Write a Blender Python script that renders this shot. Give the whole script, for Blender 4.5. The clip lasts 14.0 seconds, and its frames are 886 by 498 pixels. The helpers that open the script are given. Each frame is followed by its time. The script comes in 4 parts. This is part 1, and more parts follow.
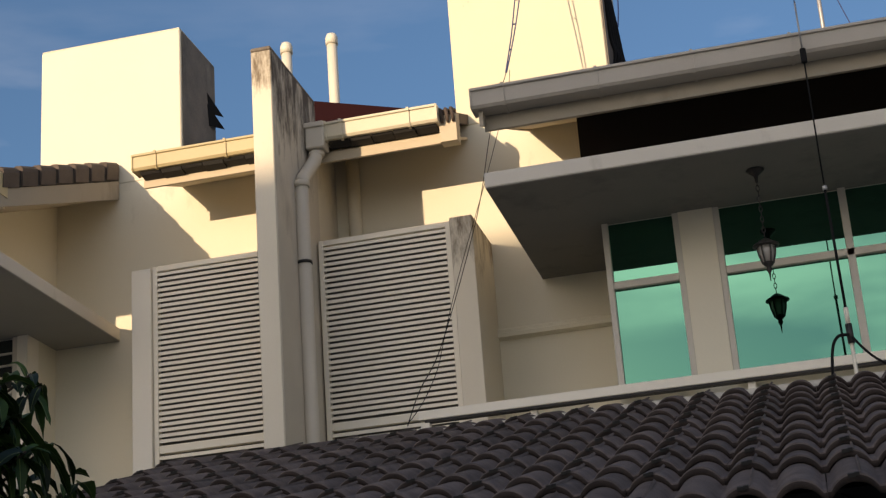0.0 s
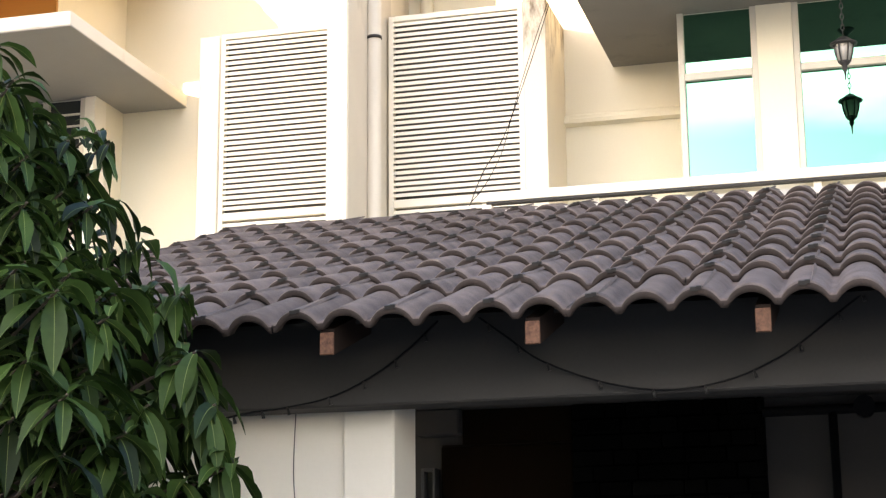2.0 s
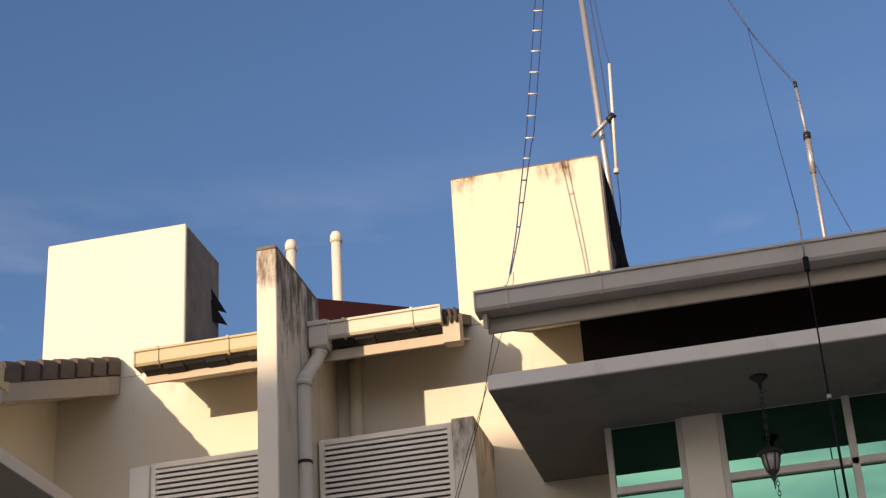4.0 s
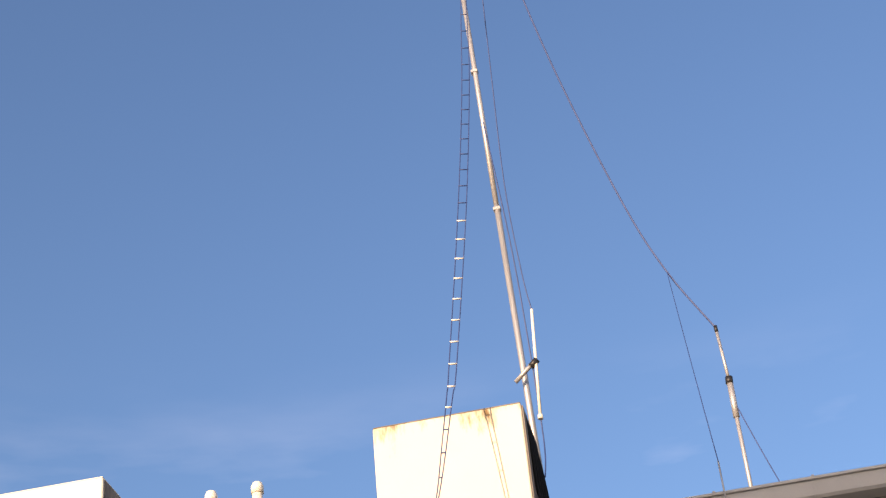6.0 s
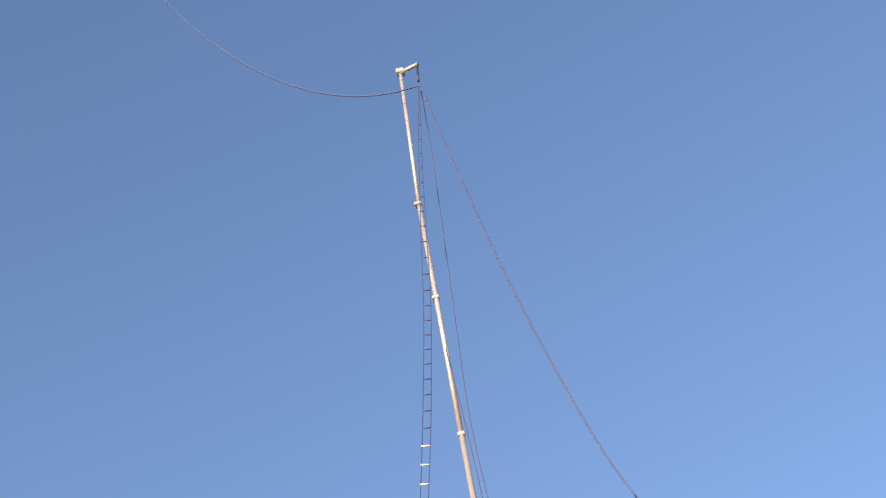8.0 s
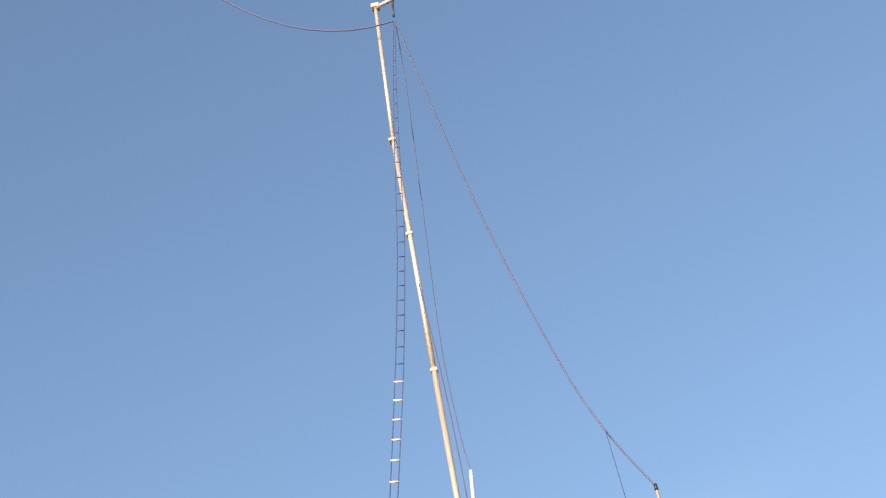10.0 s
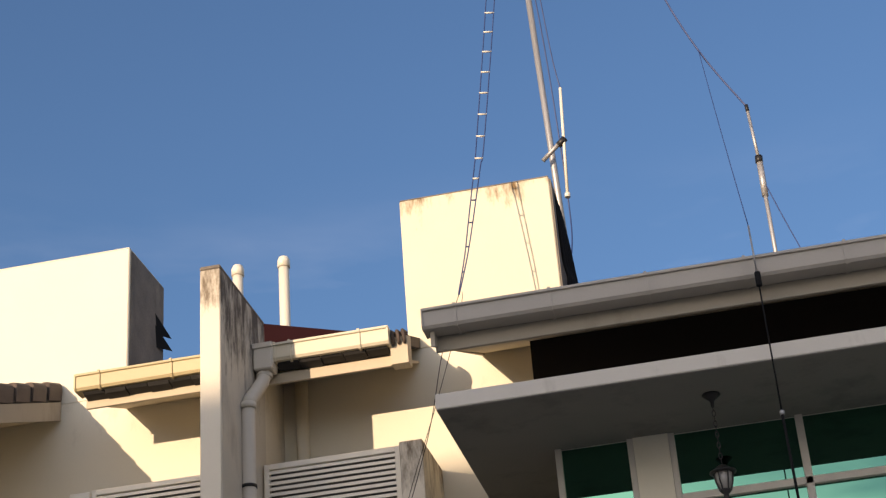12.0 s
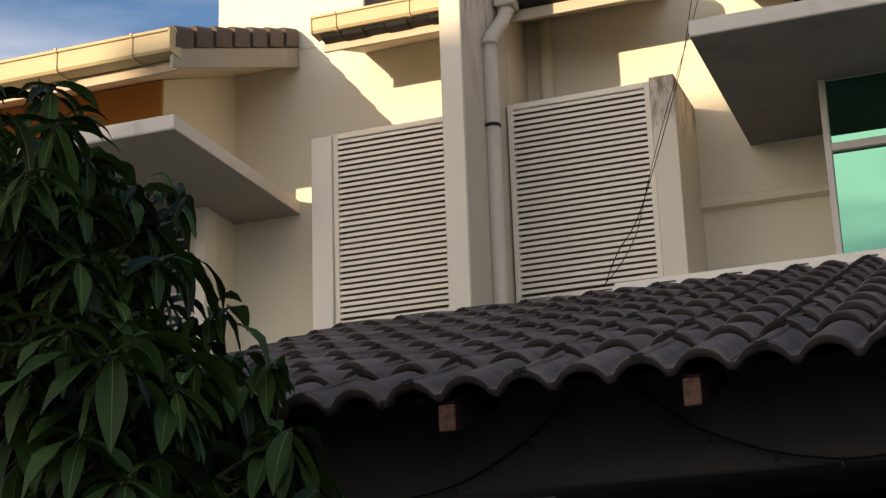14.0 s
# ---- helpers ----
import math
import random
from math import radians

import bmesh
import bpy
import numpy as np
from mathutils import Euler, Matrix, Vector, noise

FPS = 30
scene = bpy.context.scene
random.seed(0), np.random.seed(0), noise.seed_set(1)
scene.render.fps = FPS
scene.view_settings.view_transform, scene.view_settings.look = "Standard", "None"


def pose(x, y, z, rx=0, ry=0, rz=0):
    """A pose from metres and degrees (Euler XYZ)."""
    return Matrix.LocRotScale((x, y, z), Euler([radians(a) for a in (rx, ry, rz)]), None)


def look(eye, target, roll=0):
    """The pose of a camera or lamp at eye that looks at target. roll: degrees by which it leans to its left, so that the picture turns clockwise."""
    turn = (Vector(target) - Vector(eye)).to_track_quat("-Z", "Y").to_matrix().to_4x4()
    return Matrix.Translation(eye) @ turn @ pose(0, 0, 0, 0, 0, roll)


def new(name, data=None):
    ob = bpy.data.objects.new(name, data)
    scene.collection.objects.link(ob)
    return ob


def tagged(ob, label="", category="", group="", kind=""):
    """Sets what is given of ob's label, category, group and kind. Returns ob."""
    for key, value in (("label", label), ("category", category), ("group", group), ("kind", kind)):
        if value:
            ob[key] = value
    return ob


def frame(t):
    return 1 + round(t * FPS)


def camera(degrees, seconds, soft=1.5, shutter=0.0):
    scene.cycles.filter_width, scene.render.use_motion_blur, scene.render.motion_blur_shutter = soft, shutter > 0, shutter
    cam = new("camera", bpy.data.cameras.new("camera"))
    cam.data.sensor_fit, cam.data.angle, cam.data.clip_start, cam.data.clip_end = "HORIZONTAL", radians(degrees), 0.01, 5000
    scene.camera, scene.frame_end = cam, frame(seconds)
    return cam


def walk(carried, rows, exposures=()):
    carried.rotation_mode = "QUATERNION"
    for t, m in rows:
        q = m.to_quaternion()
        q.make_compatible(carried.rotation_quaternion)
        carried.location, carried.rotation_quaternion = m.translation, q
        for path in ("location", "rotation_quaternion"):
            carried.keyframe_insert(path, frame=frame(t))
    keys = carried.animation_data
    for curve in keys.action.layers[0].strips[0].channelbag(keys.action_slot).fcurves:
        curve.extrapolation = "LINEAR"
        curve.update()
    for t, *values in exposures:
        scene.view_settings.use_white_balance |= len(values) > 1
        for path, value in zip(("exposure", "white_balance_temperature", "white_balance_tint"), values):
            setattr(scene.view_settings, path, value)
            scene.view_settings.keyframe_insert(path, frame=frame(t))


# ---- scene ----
cam = camera(29.707, 14.0, soft=1.3)


def aim(x, y, z, tilt, roll, turn):
    """A camera pose: tilt from straight down, roll about the view, turn about the vertical."""
    return (Matrix.Translation((x, y, z)) @ Matrix.Rotation(radians(turn), 4, "Z")
            @ Matrix.Rotation(radians(tilt), 4, "X") @ Matrix.Rotation(radians(roll), 4, "Z"))


PATH = [
    (0.0, aim(0.045, -0.068, 1.504, 110.010, -4.251, 12.741)),
    (0.5, aim(0.062, 0.021, 1.505, 104.509, -1.246, 14.403)),
    (1.0, aim(0.049, 0.024, 1.484, 100.760, -0.279, 14.907)),
    (1.5, aim(0.034, 0.007, 1.471, 99.692, -0.274, 14.524)),
    (2.0, aim(0.019, -0.032, 1.484, 102.750, -0.464, 15.305)),
    (2.5, aim(-0.005, -0.008, 1.566, 107.078, -0.982, 15.623)),
    (3.0, aim(-0.000, -0.000, 1.600, 111.164, -1.886, 14.775)),
    (3.5, aim(0.012, -0.049, 1.595, 114.440, -2.692, 13.335)),
    (4.0, aim(0.014, -0.110, 1.578, 116.550, -3.586, 12.172)),
    (4.2, aim(0.019, -0.128, 1.599, 117.419, -3.988, 11.965)),
    (6.3, aim(0.136, -0.079, 1.750, 125.679, -5.816, 8.543)),
    (6.5, aim(0.134, -0.074, 1.758, 126.625, -5.735, 8.471)),
    (7.0, aim(0.122, -0.041, 1.750, 128.599, -6.244, 7.697)),
    (7.5, aim(0.113, -0.042, 1.691, 131.163, -7.929, 6.361)),
    (7.7, aim(0.109, -0.041, 1.687, 132.034, -8.523, 6.167)),
    (9.8, aim(0.089, -0.032, 1.696, 130.394, -8.956, 4.953)),
    (10.0, aim(0.089, -0.032, 1.694, 129.731, -8.877, 5.041)),
    (10.5, aim(0.087, -0.017, 1.694, 127.961, -7.986, 5.833)),
    (11.0, aim(0.085, 0.020, 1.711, 125.654, -5.196, 7.940)),
    (11.5, aim(0.124, 0.088, 1.640, 121.792, -4.037, 9.909)),
    (12.0, aim(0.005, 0.218, 1.485, 118.023, -4.512, 10.370)),
    (12.5, aim(-0.066, 0.383, 1.462, 116.044, -4.687, 12.172)),
    (13.0, aim(-0.023, 0.610, 1.467, 113.924, -2.261, 17.827)),
    (13.5, aim(-0.088, 0.784, 1.435, 110.854, -0.901, 21.267)),
    (14.0, aim(-0.262, 0.904, 1.453, 107.394, -1.945, 19.799)),
]
STOPS = [(0.0, 0.65, 7800, 19), (0.25, 1.1, 8000, 19), (0.5, 1.6, 8200, 19), (0.8, 2.05, 8400, 19), (1.0, 2.32, 8400, 18), (1.25, 3.0, 8200, 18),
         (1.5, 3.5, 8200, 20), (1.75, 3.35, 8200, 18), (2.0, 3.05, 8200, 20), (2.25, 2.3, 8200, 27), (2.5, 1.48, 8600, 29), (2.75, 1.02, 8600, 31),
         (3.0, 0.82, 8500, 29), (3.5, 0.68, 8100, 27), (4.2, 0.65, 7350, 26), (6.3, 1.42, 8050, 28), (7.7, 1.55, 8200, 28), (9.8, 1.78, 9700, 23),
         (11.0, 1.52, 9000, 20), (11.4, 0.95, 8050, 23), (12.5, 0.74, 7350, 21), (13.0, 0.65, 7400, 19), (13.5, 0.86, 7600, 17), (14.0, 0.98, 7900, 20)]
walk(cam, PATH, exposures=STOPS)

# ---- daylight ----
SUN = Vector((0.45, 1.0, -0.13)).normalized()      # the way the sunlight travels
world = bpy.data.worlds.new("sky")
scene.world = world
world.use_nodes = True
wn, wl = world.node_tree.nodes, world.node_tree.links
wn.clear()
sky = wn.new("ShaderNodeTexSky")
sky.sky_type = "NISHITA"
sky.sun_disc = False
sky.sun_elevation = math.asin(-SUN.z)
sky.sun_rotation = math.atan2(-SUN.x, -SUN.y)
sky.air_density, sky.dust_density, sky.ozone_density = 1.05, 1.9, 4.0
coord = wn.new("ShaderNodeTexCoord")
mapping = wn.new("ShaderNodeMapping")
mapping.inputs["Scale"].default_value = (2.2, 2.2, 9.0)
cloud = wn.new("ShaderNodeTexNoise")
cloud.inputs["Scale"].default_value, cloud.inputs["Detail"].default_value = 1.3, 6
ramp = wn.new("ShaderNodeValToRGB")
ramp.color_ramp.elements[0].position, ramp.color_ramp.elements[1].position = 0.50, 0.74
ramp.color_ramp.elements[1].color = (0.5, 0.5, 0.5, 1)
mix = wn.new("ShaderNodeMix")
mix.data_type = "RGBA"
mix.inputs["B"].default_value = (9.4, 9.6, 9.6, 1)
bg = wn.new("ShaderNodeBackground")
bg.inputs["Strength"].default_value = 0.15
wout = wn.new("ShaderNodeOutputWorld")
wl.new(coord.outputs["Generated"], mapping.inputs["Vector"])
wl.new(mapping.outputs["Vector"], cloud.inputs["Vector"])
wl.new(cloud.outputs["Fac"], ramp.inputs["Fac"])
axes = wn.new("ShaderNodeSeparateXYZ")
wl.new(coord.outputs["Generated"], axes.inputs[0])
low = wn.new("ShaderNodeMapRange")        # the clouds lie low, towards the horizon
low.interpolation_type = "SMOOTHSTEP"
low.inputs["From Min"].default_value, low.inputs["From Max"].default_value = 0.52, 0.28
thin = wn.new("ShaderNodeMath")
thin.operation = "MULTIPLY"
wl.new(axes.outputs["Z"], low.inputs["Value"])
wl.new(ramp.outputs["Color"], thin.inputs[0])
wl.new(low.outputs["Result"], thin.inputs[1])
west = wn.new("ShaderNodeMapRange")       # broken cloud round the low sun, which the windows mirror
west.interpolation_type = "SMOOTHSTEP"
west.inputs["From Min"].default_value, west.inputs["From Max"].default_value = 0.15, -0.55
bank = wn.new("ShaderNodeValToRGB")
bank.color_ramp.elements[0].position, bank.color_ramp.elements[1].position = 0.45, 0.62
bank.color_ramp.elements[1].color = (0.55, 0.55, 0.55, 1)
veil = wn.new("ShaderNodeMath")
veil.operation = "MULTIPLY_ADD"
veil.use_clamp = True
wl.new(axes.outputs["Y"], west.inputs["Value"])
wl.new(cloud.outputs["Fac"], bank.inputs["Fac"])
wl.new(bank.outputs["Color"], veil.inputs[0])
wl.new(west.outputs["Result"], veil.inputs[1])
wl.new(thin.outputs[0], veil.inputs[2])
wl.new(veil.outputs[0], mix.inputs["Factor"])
wl.new(sky.outputs["Color"], mix.inputs["A"])
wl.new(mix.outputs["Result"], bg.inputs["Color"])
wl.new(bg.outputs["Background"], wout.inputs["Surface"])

lamp = bpy.data.lights.new("sun", "SUN")
lamp.energy, lamp.angle, lamp.color = 2.9, radians(0.5), (1.0, 0.85, 0.62)
sun = new("sun", lamp)
sun.matrix_world = look((0, 0, 40), Vector((0, 0, 40)) + SUN)


# ---- materials ----
def material(name, color, rough=0.7, metal=0.0, second=None, scale=6.0, amount=0.5, grain=60.0, bump=0.15, stain=None,
             stain_scale=1.2, stain_low=0.58, spec=0.5, vary=0.0, stretch=(1, 1, 1), coat=0.0, streak=None):
    """Two scales of variation between two colours, a fine bump, and stains with a shape of their own."""
    m = bpy.data.materials.new(name)
    m.use_nodes = True
    n, l = m.node_tree.nodes, m.node_tree.links
    b = n["Principled BSDF"]
    tc = n.new("ShaderNodeTexCoord")
    mp = n.new("ShaderNodeMapping")
    mp.inputs["Scale"].default_value = stretch
    l.new(tc.outputs["Object"], mp.inputs["Vector"])
    if vary:
        shift = n.new("ShaderNodeObjectInfo")
        far = n.new("ShaderNodeMath")
        far.operation = "MULTIPLY"
        far.inputs[1].default_value = 60.0
        l.new(shift.outputs["Random"], far.inputs[0])
        l.new(far.outputs[0], mp.inputs["Location"])
    big = n.new("ShaderNodeTexNoise")
    big.inputs["Scale"].default_value, big.inputs["Detail"].default_value = scale, 5
    l.new(mp.outputs["Vector"], big.inputs["Vector"])
    fine = n.new("ShaderNodeTexNoise")
    fine.inputs["Scale"].default_value, fine.inputs["Detail"].default_value = grain, 3
    l.new(mp.outputs["Vector"], fine.inputs["Vector"])
    second = second or tuple(c * 0.78 for c in color)
    mx = n.new("ShaderNodeMix")
    mx.data_type = "RGBA"
    mx.inputs["A"].default_value, mx.inputs["B"].default_value = (*color, 1), (*second, 1)
    fac = n.new("ShaderNodeMath")
    fac.operation = "MULTIPLY_ADD"
    fac.inputs[1].default_value, fac.inputs[2].default_value = amount * 2, 0.5 - amount
    avg = n.new("ShaderNodeMath")
    avg.operation = "MULTIPLY_ADD"
    avg.inputs[1].default_value = 0.35
    l.new(fine.outputs["Fac"], avg.inputs[0])
    sc = n.new("ShaderNodeMath")
    sc.operation = "MULTIPLY"
    sc.inputs[1].default_value = 0.65
    l.new(big.outputs["Fac"], sc.inputs[0])
    l.new(sc.outputs[0], avg.inputs[2])
    l.new(avg.outputs[0], fac.inputs[0])
    fac.use_clamp = True
    l.new(fac.outputs[0], mx.inputs["Factor"])
    col = mx.outputs["Result"]
    if stain:
        st = n.new("ShaderNodeTexNoise")
        st.inputs["Scale"].default_value, st.inputs["Detail"].default_value, st.inputs["Roughness"].default_value = stain_scale, 8, 0.65
        sm = n.new("ShaderNodeMapping")
        sm.inputs["Scale"].default_value = (1, 1, 0.45)
        l.new(tc.outputs["Object"], sm.inputs["Vector"])
        l.new(sm.outputs["Vector"], st.inputs["Vector"])
        rp = n.new("ShaderNodeValToRGB")
        rp.color_ramp.elements[0].position, rp.color_ramp.elements[1].position = stain_low, stain_low + 0.2
        l.new(st.outputs["Fac"], rp.inputs["Fac"])
        m2 = n.new("ShaderNodeMix")
        m2.data_type = "RGBA"
        m2.inputs["B"].default_value = (*stain, 1)
        l.new(col, m2.inputs["A"])
        l.new(rp.outputs["Color"], m2.inputs["Factor"])
        col = m2.outputs["Result"]
    if streak:
        z0, z1, tone = streak
        sn = n.new("ShaderNodeTexNoise")
        sn.inputs["Scale"].default_value, sn.inputs["Detail"].default_value, sn.inputs["Roughness"].default_value = 7.0, 8, 0.7
        sm2 = n.new("ShaderNodeMapping")
        sm2.inputs["Scale"].default_value = (1, 1, 0.28)
        l.new(tc.outputs["Object"], sm2.inputs["Vector"])
        l.new(sm2.outputs["Vector"], sn.inputs["Vector"])
        ax = n.new("ShaderNodeSeparateXYZ")
        l.new(tc.outputs["Object"], ax.inputs[0])
        zr = n.new("ShaderNodeMapRange")
        zr.inputs["From Min"].default_value, zr.inputs["From Max"].default_value = z0, z1
        zr.inputs["To Max"].default_value = 0.36
        l.new(ax.outputs["Z"], zr.inputs["Value"])
        ad = n.new("ShaderNodeMath")
        l.new(sn.outputs["Fac"], ad.inputs[0])
        l.new(zr.outputs["Result"], ad.inputs[1])
        rp2 = n.new("ShaderNodeValToRGB")
        rp2.color_ramp.elements[0].position, rp2.color_ramp.elements[1].position = 0.72, 0.92
        l.new(ad.outputs[0], rp2.inputs["Fac"])
        m3 = n.new("ShaderNodeMix")
        m3.data_type = "RGBA"
        m3.inputs["B"].default_value = (*tone, 1)
        l.new(col, m3.inputs["A"])
        l.new(rp2.outputs["Color"], m3.inputs["Factor"])
        col = m3.outputs["Result"]
    if vary:
        oi = n.new("ShaderNodeObjectInfo")
        hv = n.new("ShaderNodeHueSaturation")
        mr = n.new("ShaderNodeMapRange")
        mr.inputs["To Min"].default_value, mr.inputs["To Max"].default_value = 1 - vary, 1 + vary
        l.new(oi.outputs["Random"], mr.inputs["Value"])
        l.new(mr.outputs["Result"], hv.inputs["Value"])
        l.new(col, hv.inputs["Color"])
        col = hv.outputs["Color"]
    l.new(col, b.inputs["Base Color"])
    b.inputs["Roughness"].default_value, b.inputs["Metallic"].default_value = rough, metal
    b.inputs["Specular IOR Level"].default_value = spec
    b.inputs["Coat Weight"].default_value = coat
    if bump:
        bp = n.new("ShaderNodeBump")
        bp.inputs["Strength"].default_value, bp.inputs["Distance"].default_value = bump, 0.01
        l.new(avg.outputs[0], bp.inputs["Height"])
        l.new(bp.outputs["Normal"], b.inputs["Normal"])
    return m


CREAM = material("cream_wall_paint", (0.77, 0.72, 0.59), 0.8, second=(0.68, 0.63, 0.50), scale=1.5, stain=(0.42, 0.37, 0.28), stain_low=0.66)
TANK = material("weathered_cream_paint", (0.75, 0.69, 0.54), 0.8, second=(0.66, 0.59, 0.43), scale=1.2, stain=(0.52, 0.42, 0.26), stain_low=0.64, streak=(8.95, 9.52, (0.20, 0.12, 0.05)))
TANK_CLEAN = material("pale_cream_paint", (0.77, 0.72, 0.60), 0.8, second=(0.70, 0.65, 0.52), scale=1.2, stain=(0.60, 0.52, 0.36), stain_low=0.7)
MOULD_AND_SHADE = material("mould_and_shade_concrete", (0.28, 0.24, 0.195), 0.9, second=(0.10, 0.083, 0.072), scale=3, amount=0.9, stain=(0.05, 0.045, 0.04), stain_scale=2.5, stain_low=0.52)
WHITE = material("off_white_paint", (0.84, 0.79, 0.69), 0.7, second=(0.76, 0.71, 0.61), scale=2, stain=(0.42, 0.39, 0.34), stain_low=0.68)
FIN = material("pillar_paint", (0.76, 0.70, 0.58), 0.8, second=(0.64, 0.58, 0.47), scale=2, stain=(0.34, 0.30, 0.24), stain_low=0.56, streak=(7.1, 8.0, (0.16, 0.12, 0.08)))
FIN_SIDE = material("mouldy_plaster", (0.66, 0.60, 0.50), 0.85, second=(0.50, 0.45, 0.37), scale=2.5, stain=(0.26, 0.23, 0.19), stain_low=0.54, streak=(6.5, 7.75, (0.10, 0.082, 0.068)))
POST = material("post_paint", (0.76, 0.70, 0.58), 0.8, second=(0.66, 0.60, 0.49), scale=2, stain=(0.40, 0.35, 0.27), stain_low=0.60, streak=(5.7, 6.75, (0.17, 0.13, 0.09)))
LOUVRE = material("louvre_aluminium_paint", (0.84, 0.78, 0.66), 0.5, second=(0.76, 0.70, 0.58), scale=3, bump=0.05)
DARK = material("dark_void_paint", (0.03, 0.028, 0.026), 0.8, bump=0.05)
GUTTER = material("cream_gutter", (0.66, 0.60, 0.46), 0.45, second=(0.56, 0.50, 0.37), scale=3, bump=0.05)
GUTTER_OLD = material("ochre_gutter", (0.52, 0.43, 0.25), 0.5, second=(0.42, 0.34, 0.19), scale=3, bump=0.05)
GUTTER_GREY = material("grey_gutter", (0.45, 0.415, 0.36), 0.5, second=(0.37, 0.34, 0.295), scale=3, bump=0.05)
FASCIA_OLD = material("aged_fascia_paint", (0.40, 0.355, 0.285), 0.8, second=(0.33, 0.29, 0.23), scale=2, stain=(0.2, 0.17, 0.13), stain_low=0.6)
SOFFIT = material("soffit_paint", (0.58, 0.50, 0.38), 0.8, second=(0.5, 0.42, 0.3), scale=2)
# slab undersides: greys set below the slab paint to carry the shade
UNDERSIDE = material("shaded_slab_underside", (0.19, 0.18, 0.16), 0.85, second=(0.145, 0.137, 0.122), scale=3, stain=(0.10, 0.095, 0.085), stain_scale=1.6, stain_low=0.55)
UNDERSIDE_PALE = material("pale_shaded_slab_underside", (0.36, 0.345, 0.31), 0.85, scale=2)
SLAB = material("slab_paint", (0.66, 0.62, 0.55), 0.8, second=(0.57, 0.535, 0.47), scale=4, stain=(0.40, 0.37, 0.32), stain_scale=2.5, stain_low=0.60)
FRAME = material("window_frame_paint", (0.62, 0.58, 0.50), 0.5, bump=0.03)
BROWN = material("stained_timber", (0.50, 0.24, 0.055), 0.6, second=(0.40, 0.18, 0.038), scale=3, stretch=(0.4, 1, 5))
BLACKPANEL = material("near_black_panel", (0.042, 0.032, 0.026), 0.8, bump=0.02, spec=0.08)
RED = material("red_roof_paint", (0.022, 0.004, 0.006), 0.8, second=(0.015, 0.003, 0.004), scale=4, spec=0.1)
TILE = material("grey_brown_concrete_tile", (0.178, 0.141, 0.126), 0.7, second=(0.062, 0.049, 0.045), scale=11, amount=1.0, grain=150, bump=0.5, spec=0.2,
                stain=(0.045, 0.039, 0.036), stain_scale=6, stain_low=0.60, vary=0.2)
# tile tone darkened for the lips, which turn from the sky
TILE_LIP_SHADE = material("shaded_tile_lip", (0.062, 0.048, 0.043), 0.8, second=(0.028, 0.022, 0.020), scale=14, amount=1.0, grain=150, bump=0.4, spec=0.12, vary=0.2)
OLDTILE = material("old_brown_tile", (0.085, 0.06, 0.047), 0.8, second=(0.045, 0.032, 0.026), scale=8, amount=0.8, vary=0.2)
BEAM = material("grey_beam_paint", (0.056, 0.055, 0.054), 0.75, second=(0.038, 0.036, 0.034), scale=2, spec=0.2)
VERGETILE = material("brown_verge_tile", (0.115, 0.085, 0.068), 0.8, second=(0.062, 0.046, 0.037), scale=7, amount=0.8, vary=0.2)
TIMBER = material("raw_rafter_timber", (0.19, 0.095, 0.06), 0.75, second=(0.05, 0.026, 0.018), scale=38, amount=1.2, grain=120, spec=0.2)
STEEL = material("galvanised_pole", (0.44, 0.44, 0.44), 0.45, 0.5, second=(0.33, 0.32, 0.31), scale=8, bump=0.05)
RACK = material("dull_rack_paint", (0.10, 0.10, 0.095), 0.6, bump=0.03)
GAP = material("louvre_void_paint", (0.20, 0.19, 0.165), 0.8, bump=0.03)
PVC = material("white_pvc", (0.74, 0.70, 0.60), 0.45, second=(0.66, 0.61, 0.5), scale=4, bump=0.03)
PIPE = material("grey_pvc_pipe", (0.62, 0.57, 0.48), 0.5, second=(0.53, 0.48, 0.40), scale=4, stain=(0.2, 0.18, 0.15), stain_low=0.66, bump=0.03)
CABLE = material("black_cable", (0.010, 0.010, 0.011), 0.7, bump=0, spec=0.12)
BLUELINE = material("dark_blue_line", (0.025, 0.05, 0.16), 0.6, bump=0)
IRON = material("black_iron", (0.025, 0.023, 0.022), 0.45, 0.3, bump=0.05)
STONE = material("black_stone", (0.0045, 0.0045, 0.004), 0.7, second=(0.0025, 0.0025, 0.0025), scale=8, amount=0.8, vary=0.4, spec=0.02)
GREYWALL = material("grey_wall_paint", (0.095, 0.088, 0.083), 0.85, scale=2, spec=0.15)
GROUND = material("concrete_paving", (0.17, 0.17, 0.165), 0.85, second=(0.125, 0.125, 0.12), scale=0.7, stain=(0.12, 0.11, 0.1), stain_low=0.62)
BARK = material("tree_bark", (0.10, 0.075, 0.055), 0.9, second=(0.05, 0.04, 0.03), scale=14, bump=0.4)


